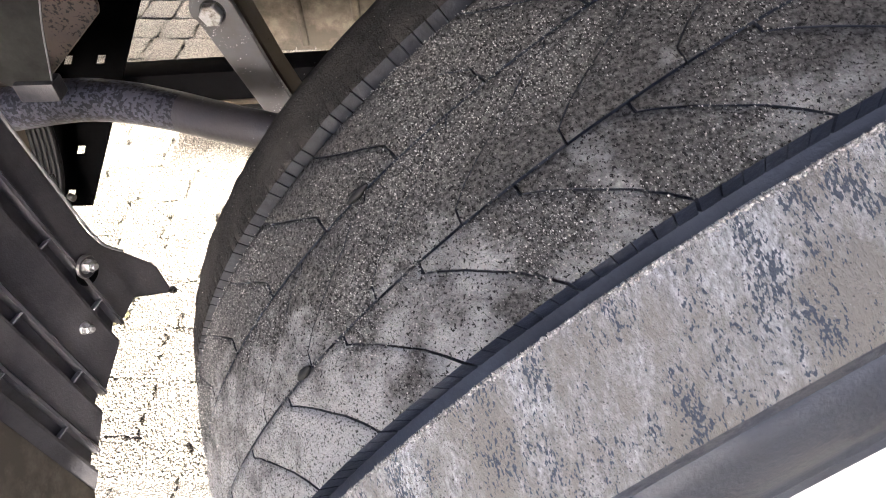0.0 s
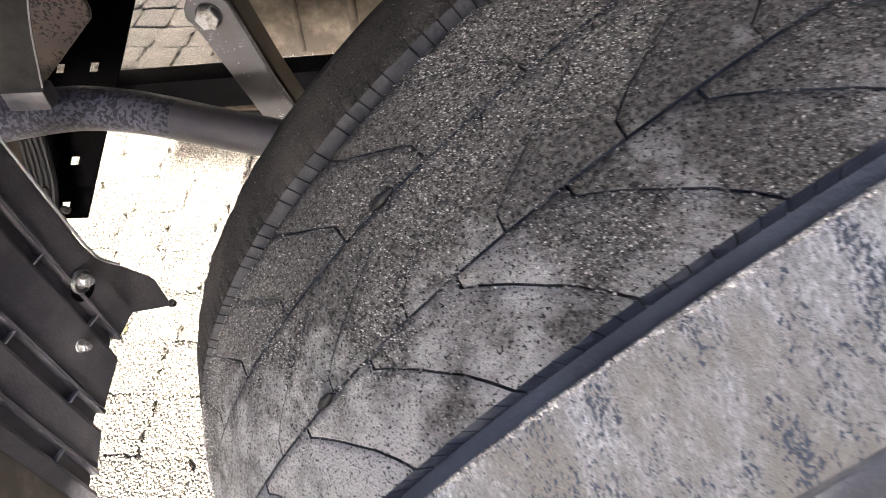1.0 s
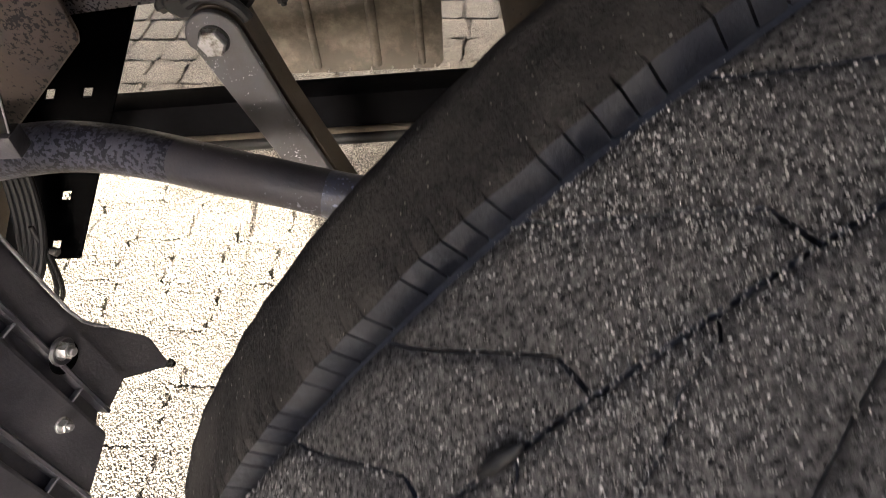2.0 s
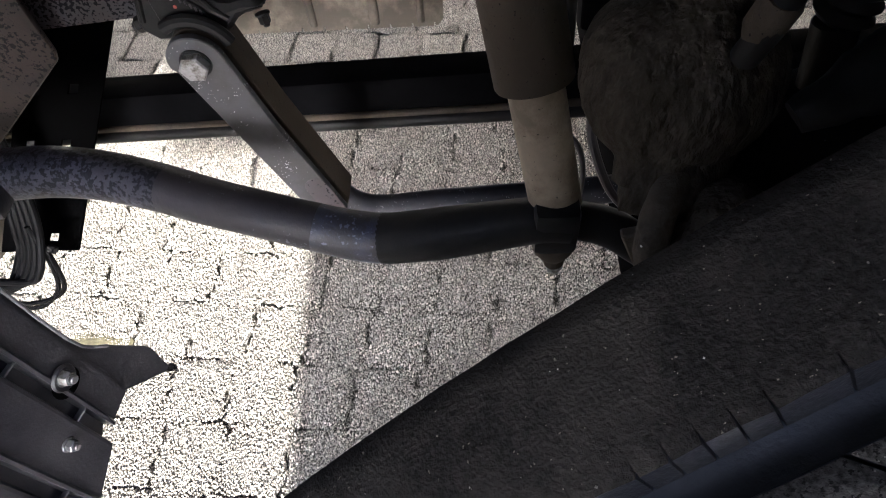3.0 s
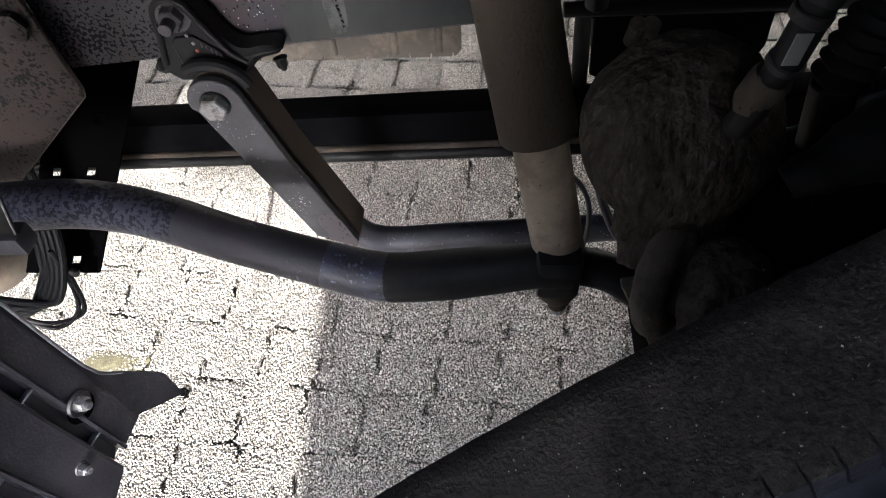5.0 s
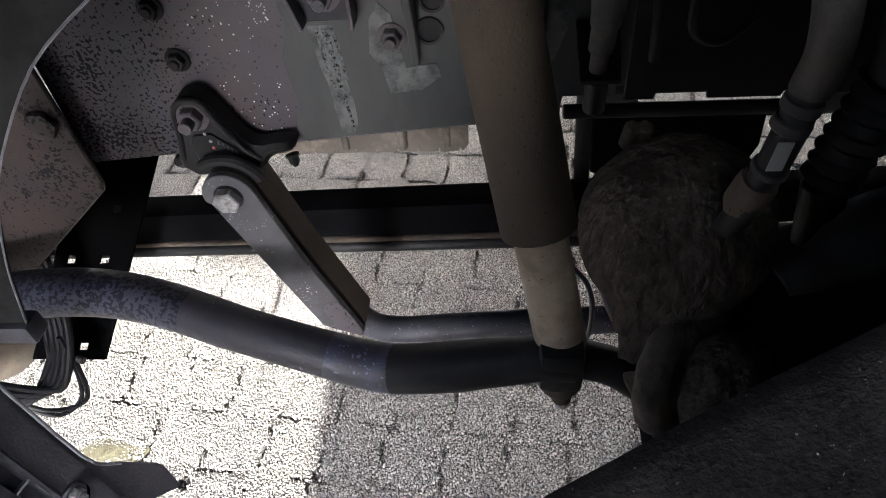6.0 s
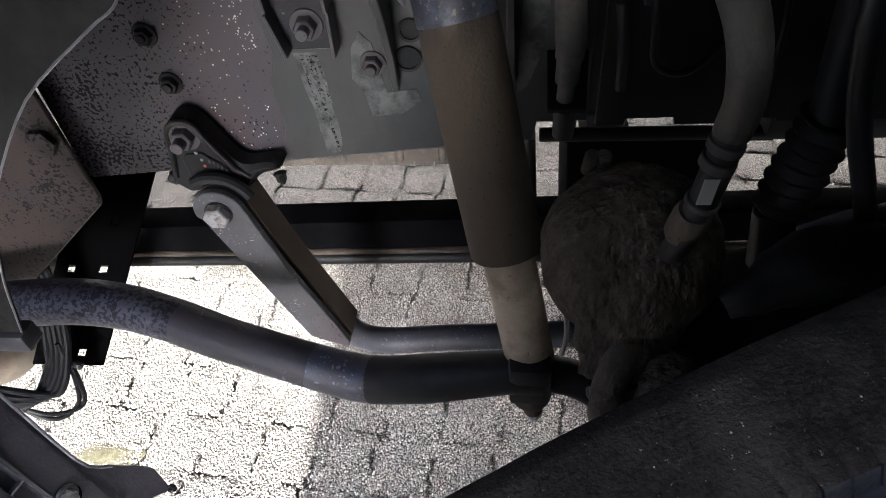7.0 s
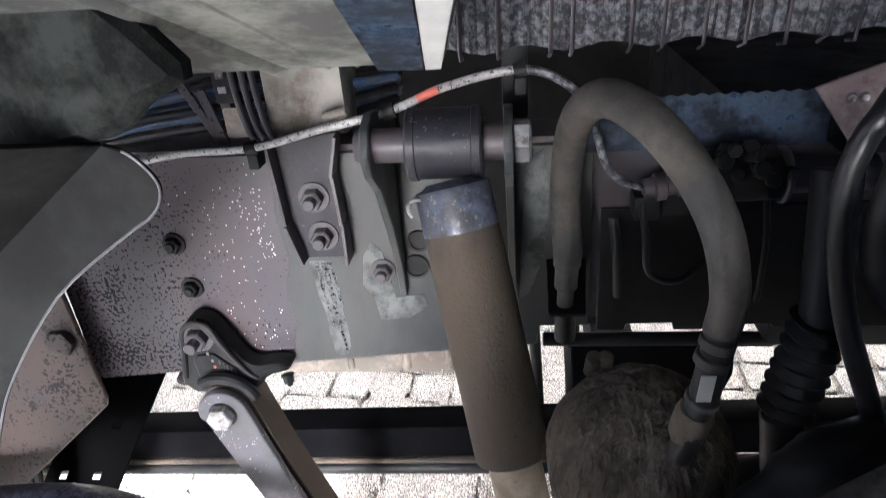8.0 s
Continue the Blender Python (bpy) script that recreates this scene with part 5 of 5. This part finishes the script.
for i, j in solid:
    q = [(i, j), (i + 1, j), (i + 1, j + 1), (i, j + 1)]
    bm.faces.new([v_at[(0, *k)] for k in q])
    bm.faces.new([v_at[(1, *k)] for k in q[::-1]])
    for (di, dj), (a, b) in (((0, -1), (0, 1)), ((1, 0), (1, 2)), ((0, 1), (2, 3)), ((-1, 0), (3, 0))):
        if (i + di, j + dj) not in solid:
            bm.faces.new([v_at[(0, *q[b])], v_at[(0, *q[a])], v_at[(1, *q[a])], v_at[(1, *q[b])]])
part("plate", bm, M_SOOT, perf, smooth=False)
bm = bmesh.new()
add_box(bm, (-0.72, 0.14, 0.575), (-0.62, 0.20, 0.635), 0.006)
part("tab", bm, M_BLACK, perf)
settle(perf, (-0.52, 0.1, 0.45))
LIFT = Vector((0.28, -0.68, 1.38))


def lifted(pts):
    return [Vector(p).lerp(LIFT, 0.13) for p in pts]


cab = thing("cable_bundle", "bundle of black cables hanging in loops", "cable", (-0.5, -0.05, 0.4))
for k in range(5):
    o = 0.011 * (k - 2)
    bm = bmesh.new()
    add_sweep(bm, curve_points(lifted([(-0.60 + o, 0.12, 0.56), (-0.595 + o, 0.08, 0.46), (-0.60 + o, 0.04, 0.38), (-0.63 + o * 1.3, 0.02 - o, 0.31), (-0.69 + o * 1.5, 0.0, 0.25 + o), (-0.78, -0.02 + o, 0.27 + o), (-0.88, -0.04, 0.40 + o)]), 8), 0.0066, 10)
    part("cable", bm, M_CABLE, cab)
for k in range(2):
    bm = bmesh.new()
    add_sweep(bm, curve_points(lifted([(-0.59, 0.04, 0.40), (-0.585 + 0.006 * k, 0.02, 0.32), (-0.62 + 0.012 * k, 0.01, 0.22), (-0.70, 0.0, 0.17 + 0.02 * k), (-0.78, 0.0, 0.24)]), 8), 0.0044, 10)
    part("cable", bm, M_CABLE, cab)
bm = bmesh.new()
add_cyl(bm, *lifted([(-0.575, 0.03, 0.345), (-0.56, 0.025, 0.342)]), 0.007, 12)
part("clip", bm, M_BLACK, cab)
settle(cab, (-0.5, -0.05, 0.4))
tank = thing("air_tank", "dusty dark cylindrical air tank", "air tank", (-0.9, 0.12, 0.42))
bm = bmesh.new()
add_lathe(bm, [(0, 0), (0.07, 0.008), (0.13, 0.030), (0.165, 0.062), (0.175, 0.09), (0.175, 0.80), (0.12, 0.86), (0, 0.88)], (-0.675, 0.12, 0.42), (-1.6, 0.12, 0.42), 48)
part("shell", bm, M_DUSTY, tank)
bm = bmesh.new()
add_lathe(bm, [(0.174, -0.012), (0.178, -0.012), (0.178, 0.012), (0.174, 0.012)], (-0.95, 0.12, 0.42), (-1.6, 0.12, 0.42), 48)
add_box(bm, (-0.965, 0.0, 0.58), (-0.935, 0.06, 0.86), 0.004)
part("strap", bm, M_BLACK, tank)
settle(tank, (-0.9, 0.12, 0.42))

# ---- top: floor pan, dark guard, cables, conduit ----
pan = thing("floor_pan", "pale dirty ribbed sheet metal floor pan", "floor pan", (0.15, -0.3, 1.38))
bm = bmesh.new()
add_plate3(bm, [(0.036, -0.15, 1.310), (0.256, -0.15, 1.3085), (0.34, -0.62, 1.52), (-0.10, -0.62, 1.52), (-0.06, -0.30, 1.378)], 0.006, 0.001)
part("sheet", bm, M_PALE, pan)
for x0, x1, w in ((0.118, 0.060, 0.022), (0.16, 0.115, 0.012)):
    bm = bmesh.new()
    add_sweep(bm, [(x0, -0.149, 1.306), (x0 + (x1 - x0) * 0.5, -0.30, 1.3735), (x1, -0.45, 1.441)], w * 0.5, 12, squash=0.5)
    part("rib", bm, M_PALE, pan)
bm = bmesh.new()
add_plate3(bm, [(0.240, -0.151, 1.300), (0.2535, -0.151, 1.300), (0.291, -0.37, 1.3985), (0.265, -0.37, 1.3985)], 0.003, 0.0005)
part("strip", bm, M_STRIP, pan, "white strip along the edge")
bm = bmesh.new()
add_plate3(bm, [(0.200, -0.151, 1.301), (0.239, -0.151, 1.300), (0.264, -0.37, 1.3985), (0.216, -0.37, 1.3995)], 0.003, 0.0005)
part("side_panel", bm, M_BLUEGLOSS, pan, "glossy blue black panel")
bm = bmesh.new()
add_box(bm, (0.20, -0.60, 1.50), (0.24, -0.56, 1.76), 0.003)
part("hanger", bm, M_BLACK, pan)
settle(pan, (0.15, -0.3, 1.38))
guard = thing("splash_guard", "dark dirty rubber splash guard under the cab", "splash guard", (0, -0.3, 1.35))
bm = bmesh.new()
add_plate(bm, [(-0.007, 1.42), (0.05, 1.40), (0.085, 1.368), (0.113, 1.335), (0.100, 1.325), (0.078, 1.318), (0.060, 1.300), (0.035, 1.294), (-0.02, 1.284), (-0.30, 1.20), (-0.30, 1.48)], wall_plane(-0.285), 0.03, 0.008)
part("flap", bm, M_GUARD, guard)
bm = bmesh.new()
add_box(bm, (-0.06, -0.31, 1.40), (-0.02, -0.285, 1.76), 0.003)
part("hanger", bm, M_BLACK, guard)
settle(guard, (0, -0.3, 1.35))
bundle = thing("air_lines", "bundle of blue and black air lines on the rail", "air lines", (-0.1, 0.06, 1.21))
rnd = random.Random(8)
for k in range(9):
    f = k / 8
    bm = bmesh.new()
    y = 0.05 + 0.02 * (k % 3)
    add_sweep(bm, curve_points([(-0.9, y, 1.13 + 0.06 * f), (-0.30, y, 1.168 + 0.035 * f), (-0.15, y, 1.192 + 0.045 * f + rnd.uniform(-0.003, 0.003)), (0.0, y, 1.205 + 0.058 * f), (0.10, y + 0.03, 1.20 + 0.05 * f), (0.16, y + 0.10, 1.20 + 0.04 * f)], 6), 0.006, 10)
    part("line", bm, M_CABLE_BLUE if k in (1, 4, 6) else M_GLOSS, bundle)
for x0, z0, x1, z1 in ((-0.088, 1.275, -0.046, 1.186), (-0.034, 1.272, -0.026, 1.19), (-0.058, 1.25, -0.040, 1.18)):
    bm = bmesh.new()
    add_plate3(bm, [(x0, 0.035, z0), (x1, 0.035, z1), (x1 + 0.012, 0.035, z1), (x0 + 0.012, 0.035, z0)], 0.004, 0.0008)
    part("strap", bm, M_RAIL, bundle, "grey strap")
settle(bundle, (-0.1, 0.06, 1.21))
box = thing("junction_box", "dirty white box with black connectors on the rail", "box", (0.07, 0.05, 1.24))
bm = bmesh.new()
add_box(bm, (0.022, 0.035, 1.188), (0.118, 0.12, 1.285), 0.006)
part("case", bm, M_PALEBOX, box)
for x in (-0.004, 0.008, 0.020):
    bm = bmesh.new()
    add_sweep(bm, curve_points([(x - 0.006, 0.028, 1.30), (x - 0.003, 0.028, 1.24), (x + 0.004, 0.024, 1.205), (x + 0.012, 0.02, 1.19)], 6), 0.004, 10)
    part("cable", bm, M_RAIL, box)
bm = bmesh.new()
add_box(bm, (-0.034, 0.03, 1.232), (-0.010, 0.06, 1.278), 0.003)
part("connector", bm, M_BLACK, box)
bm = bmesh.new()
add_box(bm, (-0.030, 0.03, 1.19), (-0.002, 0.06, 1.228), 0.004)
part("cover", bm, M_PALEBOX, box)
for z in (1.245, 1.262):
    bm = bmesh.new()
    add_box(bm, (-0.028, 0.0275, z), (-0.018, 0.031, z + 0.008), 0.001)
    part("pin_row", bm, M_ZINC, box)
bm = bmesh.new()
add_cyl(bm, (0.095, 0.02, 1.214), (0.125, 0.015, 1.222), 0.006, 14)
part("plug", bm, M_PALEBOX, box)
settle(box, (0.07, 0.05, 1.24))
cond = thing("corrugated_conduit", "splashed grey corrugated shield with straps", "conduit", (0.5, 0.06, 1.32))
bm = bmesh.new()
n = 220
prev = None
for k in range(n + 1):
    x = 0.12 + 1.0 * k / n
    yy = 0.05 + 0.0025 * math.sin(k * 1.9)
    row = [bm.verts.new((x, yy + d, z)) for d, z in ((0.05, 1.268), (0.0, 1.273 + 0.004 * math.sin(k * 0.31)), (-0.006, 1.30), (-0.004, 1.35), (0.0, 1.40), (0.05, 1.42))]
    if prev:
        for a, b, c, d in zip(prev, prev[1:], row[1:], row):
            bm.faces.new((a, b, c, d))
    prev = row
part("shield", bm, M_MOTTLED, cond)
for k in range(24):
    x = 0.135 + 0.042 * k + rnd.uniform(-0.012, 0.012)
    bm = bmesh.new()
    add_sweep(bm, [(x + 0.004, 0.04, 1.40), (x + 0.001, 0.040, 1.33), (x, 0.043, 1.272 - rnd.uniform(0, 0.008)), (x, 0.06, 1.262)], 0.003, 8, squash=0.6)
    part("strap", bm, M_RAIL, cond)
bm = bmesh.new()
add_box(bm, (0.30, 0.06, 1.19), (0.33, 0.09, 1.28), 0.003)
part("foot", bm, M_BLACK, cond)
settle(cond, (0.5, 0.06, 1.32))
tc_ = thing("wiring_cable", "thin pale taped cable clipped along the rail edge", "cable", (0.2, -0.05, 1.22))
CL = [(-0.20, -0.012, 1.165), (-0.081, -0.012, 1.186), (0.025, -0.035, 1.198), (0.109, -0.055, 1.221), (0.188, -0.06, 1.239), (0.247, -0.06, 1.261), (0.320, -0.06, 1.274), (0.363, -0.06, 1.259), (0.388, -0.06, 1.228), (0.404, -0.06, 1.177), (0.422, -0.055, 1.154), (0.445, -0.045, 1.142)]
pts = curve_points(CL, 8)
for a, b, m, nm in ((0, 37, M_TAPE, "taped_run"), (36, 40, M_RED, "red_tape"), (39, 50, M_TAPE, "taped_run"), (49, len(pts), M_MOTTLED, "sleeve")):
    bm = bmesh.new()
    add_sweep(bm, pts[a:b], 0.0042, 12)
    part(nm, bm, m, tc_)
for x, y, z in ((0.025, -0.035, 1.198), (0.188, -0.06, 1.239), (0.320, -0.06, 1.274)):
    bm = bmesh.new()
    add_lathe(bm, [(0.0045, -0.006), (0.008, -0.006), (0.008, 0.006), (0.0045, 0.006)], (x, y, z), (x + 1, y, z + 0.25), 16)
    add_box(bm, (x - 0.006, y - 0.004, z - 0.024), (x + 0.006, y + 0.02, z - 0.007), 0.002)
    part("clip", bm, M_BLACK, tc_, "black plastic clip")
settle(tc_, (0.2, -0.05, 1.22))

# ---- far side: notched skirt below the rail ----
far = thing("side_skirt", "dusty brown panel with a notched lower edge below the far rail", "side skirt", (0, 0.75, 0.27))
bm = bmesh.new()
low = []
x = -0.42
while x < 0.14:
    low += [(x, 0.268), (x + 0.050, 0.268), (x + 0.051, 0.279), (x + 0.055, 0.279), (x + 0.056, 0.268)]
    x += 0.058
low += [(0.165, 0.272), (0.178, 0.29), (0.182, 0.862)]
add_plate(bm, low + [(-0.42, 0.862)], wall_plane(0.79), 0.02, 0)
part("panel", bm, M_SKIRT, far)
for x, r in ((-0.16, 0.010), (0.0, 0.013), (0.12, 0.010)):
    bm = bmesh.new()
    add_cyl(bm, (x, 0.768, 0.285), (x, 0.768, 0.86), r, 16)
    part("post", bm, M_SKIRT, far)
settle(far, (0, 0.75, 0.27))

# ---- mud patch and paving stones ----
bm = bmesh.new()
ang = [2 * math.pi * k / 24 for k in range(24)]
ctr = bm.verts.new((-0.66, 0.0, 0.006))
rim = [bm.verts.new((-0.66 + (0.10 + 0.02 * noise.noise(Vector((math.cos(a), math.sin(a), 2)))) * math.cos(a), (0.04 + 0.012 * noise.noise(Vector((math.cos(a) * 2, math.sin(a) * 2, 5)))) * math.sin(a), -0.002)) for a in ang]
for k in range(24):
    bm.faces.new((ctr, rim[k], rim[(k + 1) % 24]))
mp = part("mud_patch", bm, M_MUD, None)
tagged(mp, "wet olive mud patch on the paving", "mud")

pavement = thing("pavement", "worn grainy concrete paving stones with sandy joints", "pavement", (0, 0, 0), kind="structure")
SX, SY, TURN = 0.1385, 0.146, radians(-4.5)


def stone_mesh(seed):
    """A worn paving stone with a wavy outline, rounded shoulders and an uneven top."""
    r = random.Random(seed)
    hx, hy = SX / 2 - 0.0060, SY / 2 - 0.0030
    ring = []
    waves = [(n, r.uniform(0, 6.28), r.uniform(0.012, 0.03)) for n in (2, 3, 5, 7)]
    for k in range(24):
        a = 2 * math.pi * k / 24
        s = 1 / max(abs(math.cos(a)), abs(math.sin(a)))
        s *= 0.985 - 0.05 * (abs(math.sin(2 * a)) ** 8) + sum(h * math.sin(n * a + p) for n, p, h in waves) + r.uniform(-0.02, 0.015)
        ring.append((hx * s * math.cos(a), hy * s * math.sin(a)))
    verts, faces = [(0, 0, r.uniform(-0.001, 0.001))], []
    for f, z in ((0.5, 0.0), (0.95, -0.0002), (0.985, -0.0010), (1.0, -0.006), (1.0, -0.05)):
        verts += [(x * f, y * f, z + (r.uniform(-0.0012, 0.0012) if f < 1 else 0)) for x, y in ring]
    for k in range(24):
        k2 = (k + 1) % 24
        faces.append((0, 1 + k, 1 + k2))
        for q in range(4):
            a, b = 1 + 24 * q, 1 + 24 * (q + 1)
            faces.append((a + k, b + k, b + k2, a + k2))
    return verts, faces


STONES = [stone_mesh(s) for s in range(12)]
datas = []
for k, (v, f) in enumerate(STONES):
    me = bpy.data.meshes.new("paving_stone")
    me.from_pydata(v, [], f)
    me.polygons.foreach_set("use_smooth", [True] * len(f))
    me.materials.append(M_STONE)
    datas.append(me)
rnd = random.Random(11)
far_v, far_f = [], []
cs, sn = math.cos(TURN), math.sin(TURN)
for j in range(-14, 18):
    for i in range(-22, 24):
        gx, gy = 0.063 + i * SX, -0.067 + (j + 0.5) * SY
        gx += 0.014 * math.sin(j * 2.1) + rnd.uniform(-0.002, 0.002)
        gy += rnd.uniform(-0.002, 0.002)
        x, y = gx * cs - gy * sn, gx * sn + gy * cs
        z, rz = rnd.uniform(-0.0008, 0.0006), TURN + rnd.uniform(-0.01, 0.01) + math.pi * rnd.randint(0, 1)
        kind = rnd.randrange(12)
        if -1.0 < x < 0.85 and -0.52 < y < 1.35:
            ob = new("paving_stone", datas[kind])
            ob.parent = pavement
            ob.location, ob.rotation_euler = (x, y, z), (rnd.uniform(-0.004, 0.004), rnd.uniform(-0.004, 0.004), rz)
        else:
            c2, s2 = math.cos(rz), math.sin(rz)
            base = len(far_v)
            v, f = STONES[kind]
            far_v += [(x + a * c2 - b * s2, y + a * s2 + b * c2, z + c) for a, b, c in v]
            far_f += [tuple(base + q for q in t) for t in f]
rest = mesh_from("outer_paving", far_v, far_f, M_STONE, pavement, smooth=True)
rest["kind"] = "stuff"


def open_joints(x, y):
    """Where the sand has washed out of the joints: upright cracks that wander, and short stretches along the rows."""
    ux, uy = x * cs + y * sn, -x * sn + y * cs
    row = np.floor((uy + 0.067) / SY)
    across = (ux - 0.063 - 0.014 * np.sin(row * 2.1)) / SX + 0.5
    crack = across + 0.022 * np.sin(uy * 61 + 1.7 * np.round(across)) + 0.018 * np.sin(uy * 170 + 3.1 * np.round(across))
    gap = np.abs(crack - np.round(crack)) * SX
    wide = 0.0045 + 0.0024 * np.sin(uy * 90 + 5 * np.round(across))
    down = (gap < wide) & (np.sin(uy * 19 + 2.9 * np.round(across) + 1.3 * row) > -0.45)
    line = (uy + 0.067) / SY + 0.018 * np.sin(ux * 47) + 0.014 * np.sin(ux * 130)
    along = (np.abs(line - np.round(line)) * SY < 0.0030) & (np.sin(ux * 29 + 2.3 * np.round(line)) > 0.35)
    return down | along


# sand in the joints, level with the stones but for the open stretches
NS = 460
gx, gy = np.meshgrid(np.linspace(-1.15, 0.95, NS), np.linspace(-0.7, 1.45, NS))
sand_z = np.array([-0.0012 + 0.0022 * noise.noise(Vector((x * 14, y * 14, 1.0))) + 0.0016 * noise.noise(Vector((x * 90, y * 90, 4.0))) for x, y in zip(gx.ravel().tolist(), gy.ravel().tolist())])
sand_z = np.where(open_joints(gx.ravel(), gy.ravel()), sand_z - 0.008, np.minimum(sand_z, 0.0004))
sand_v = np.stack([gx.ravel(), gy.ravel(), sand_z], 1)
sand_f = [(j * NS + i, j * NS + i + 1, (j + 1) * NS + i + 1, (j + 1) * NS + i) for j in range(NS - 1) for i in range(NS - 1)]
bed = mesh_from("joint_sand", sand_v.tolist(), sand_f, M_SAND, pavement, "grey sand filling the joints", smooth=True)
bed["kind"] = "stuff"

# coarse grit standing proud of the worn stones, thinned out along the open joints
rng = np.random.default_rng(8)
PITCH = 0.0050
gx, gy = np.meshgrid(np.arange(-0.98, 0.62, PITCH), np.arange(-0.42, 0.78, PITCH))
gx = (gx + rng.uniform(-0.5, 0.5, gx.shape) * PITCH).ravel()
gy = (gy + rng.uniform(-0.5, 0.5, gy.shape) * PITCH).ravel()
open_joint = open_joints(gx, gy)
gx, gy = gx[~open_joint], gy[~open_joint]
count = len(gx)
size = PITCH * rng.uniform(0.30, 0.74, count)
tall = 0.0004 + 0.0040 * rng.random(count) ** 1.6
spin = rng.uniform(0, 6.28, count)
grit = np.zeros((count, 11, 3))
grit[:, 0, 0] = gx + rng.uniform(-0.3, 0.3, count) * size
grit[:, 0, 1] = gy + rng.uniform(-0.3, 0.3, count) * size
grit[:, 0, 2] = tall
for k in range(5):
    turn = spin + 2 * math.pi * k / 5
    for first, reach, lift in ((1, 0.66, 0.72), (6, 1.0, 0.0)):
        out = size * reach * rng.uniform(0.8, 1.2, count)
        grit[:, first + k, 0] = gx + out * np.cos(turn)
        grit[:, first + k, 1] = gy + out * np.sin(turn)
        grit[:, first + k, 2] = tall * lift * rng.uniform(0.75, 1.2, count) if lift else -0.0022
tri = []
for k in range(5):
    q = (k + 1) % 5
    tri += [(0, 1 + k, 1 + q), (1 + k, 6 + k, 6 + q), (1 + k, 6 + q, 1 + q)]
corner = (np.array(tri)[None] + (np.arange(count) * 11)[:, None, None]).ravel()
me = bpy.data.meshes.new("paving_grit")
me.vertices.add(count * 11)
me.vertices.foreach_set("co", grit.ravel())
me.loops.add(len(corner))
me.loops.foreach_set("vertex_index", corner)
me.polygons.add(len(corner) // 3)
me.polygons.foreach_set("loop_start", np.arange(0, len(corner), 3))
me.update(calc_edges=True)
me.materials.append(M_GRIT)
grit_ob = new("paving_grit", me)
grit_ob.parent = pavement
grit_ob["kind"] = "stuff"
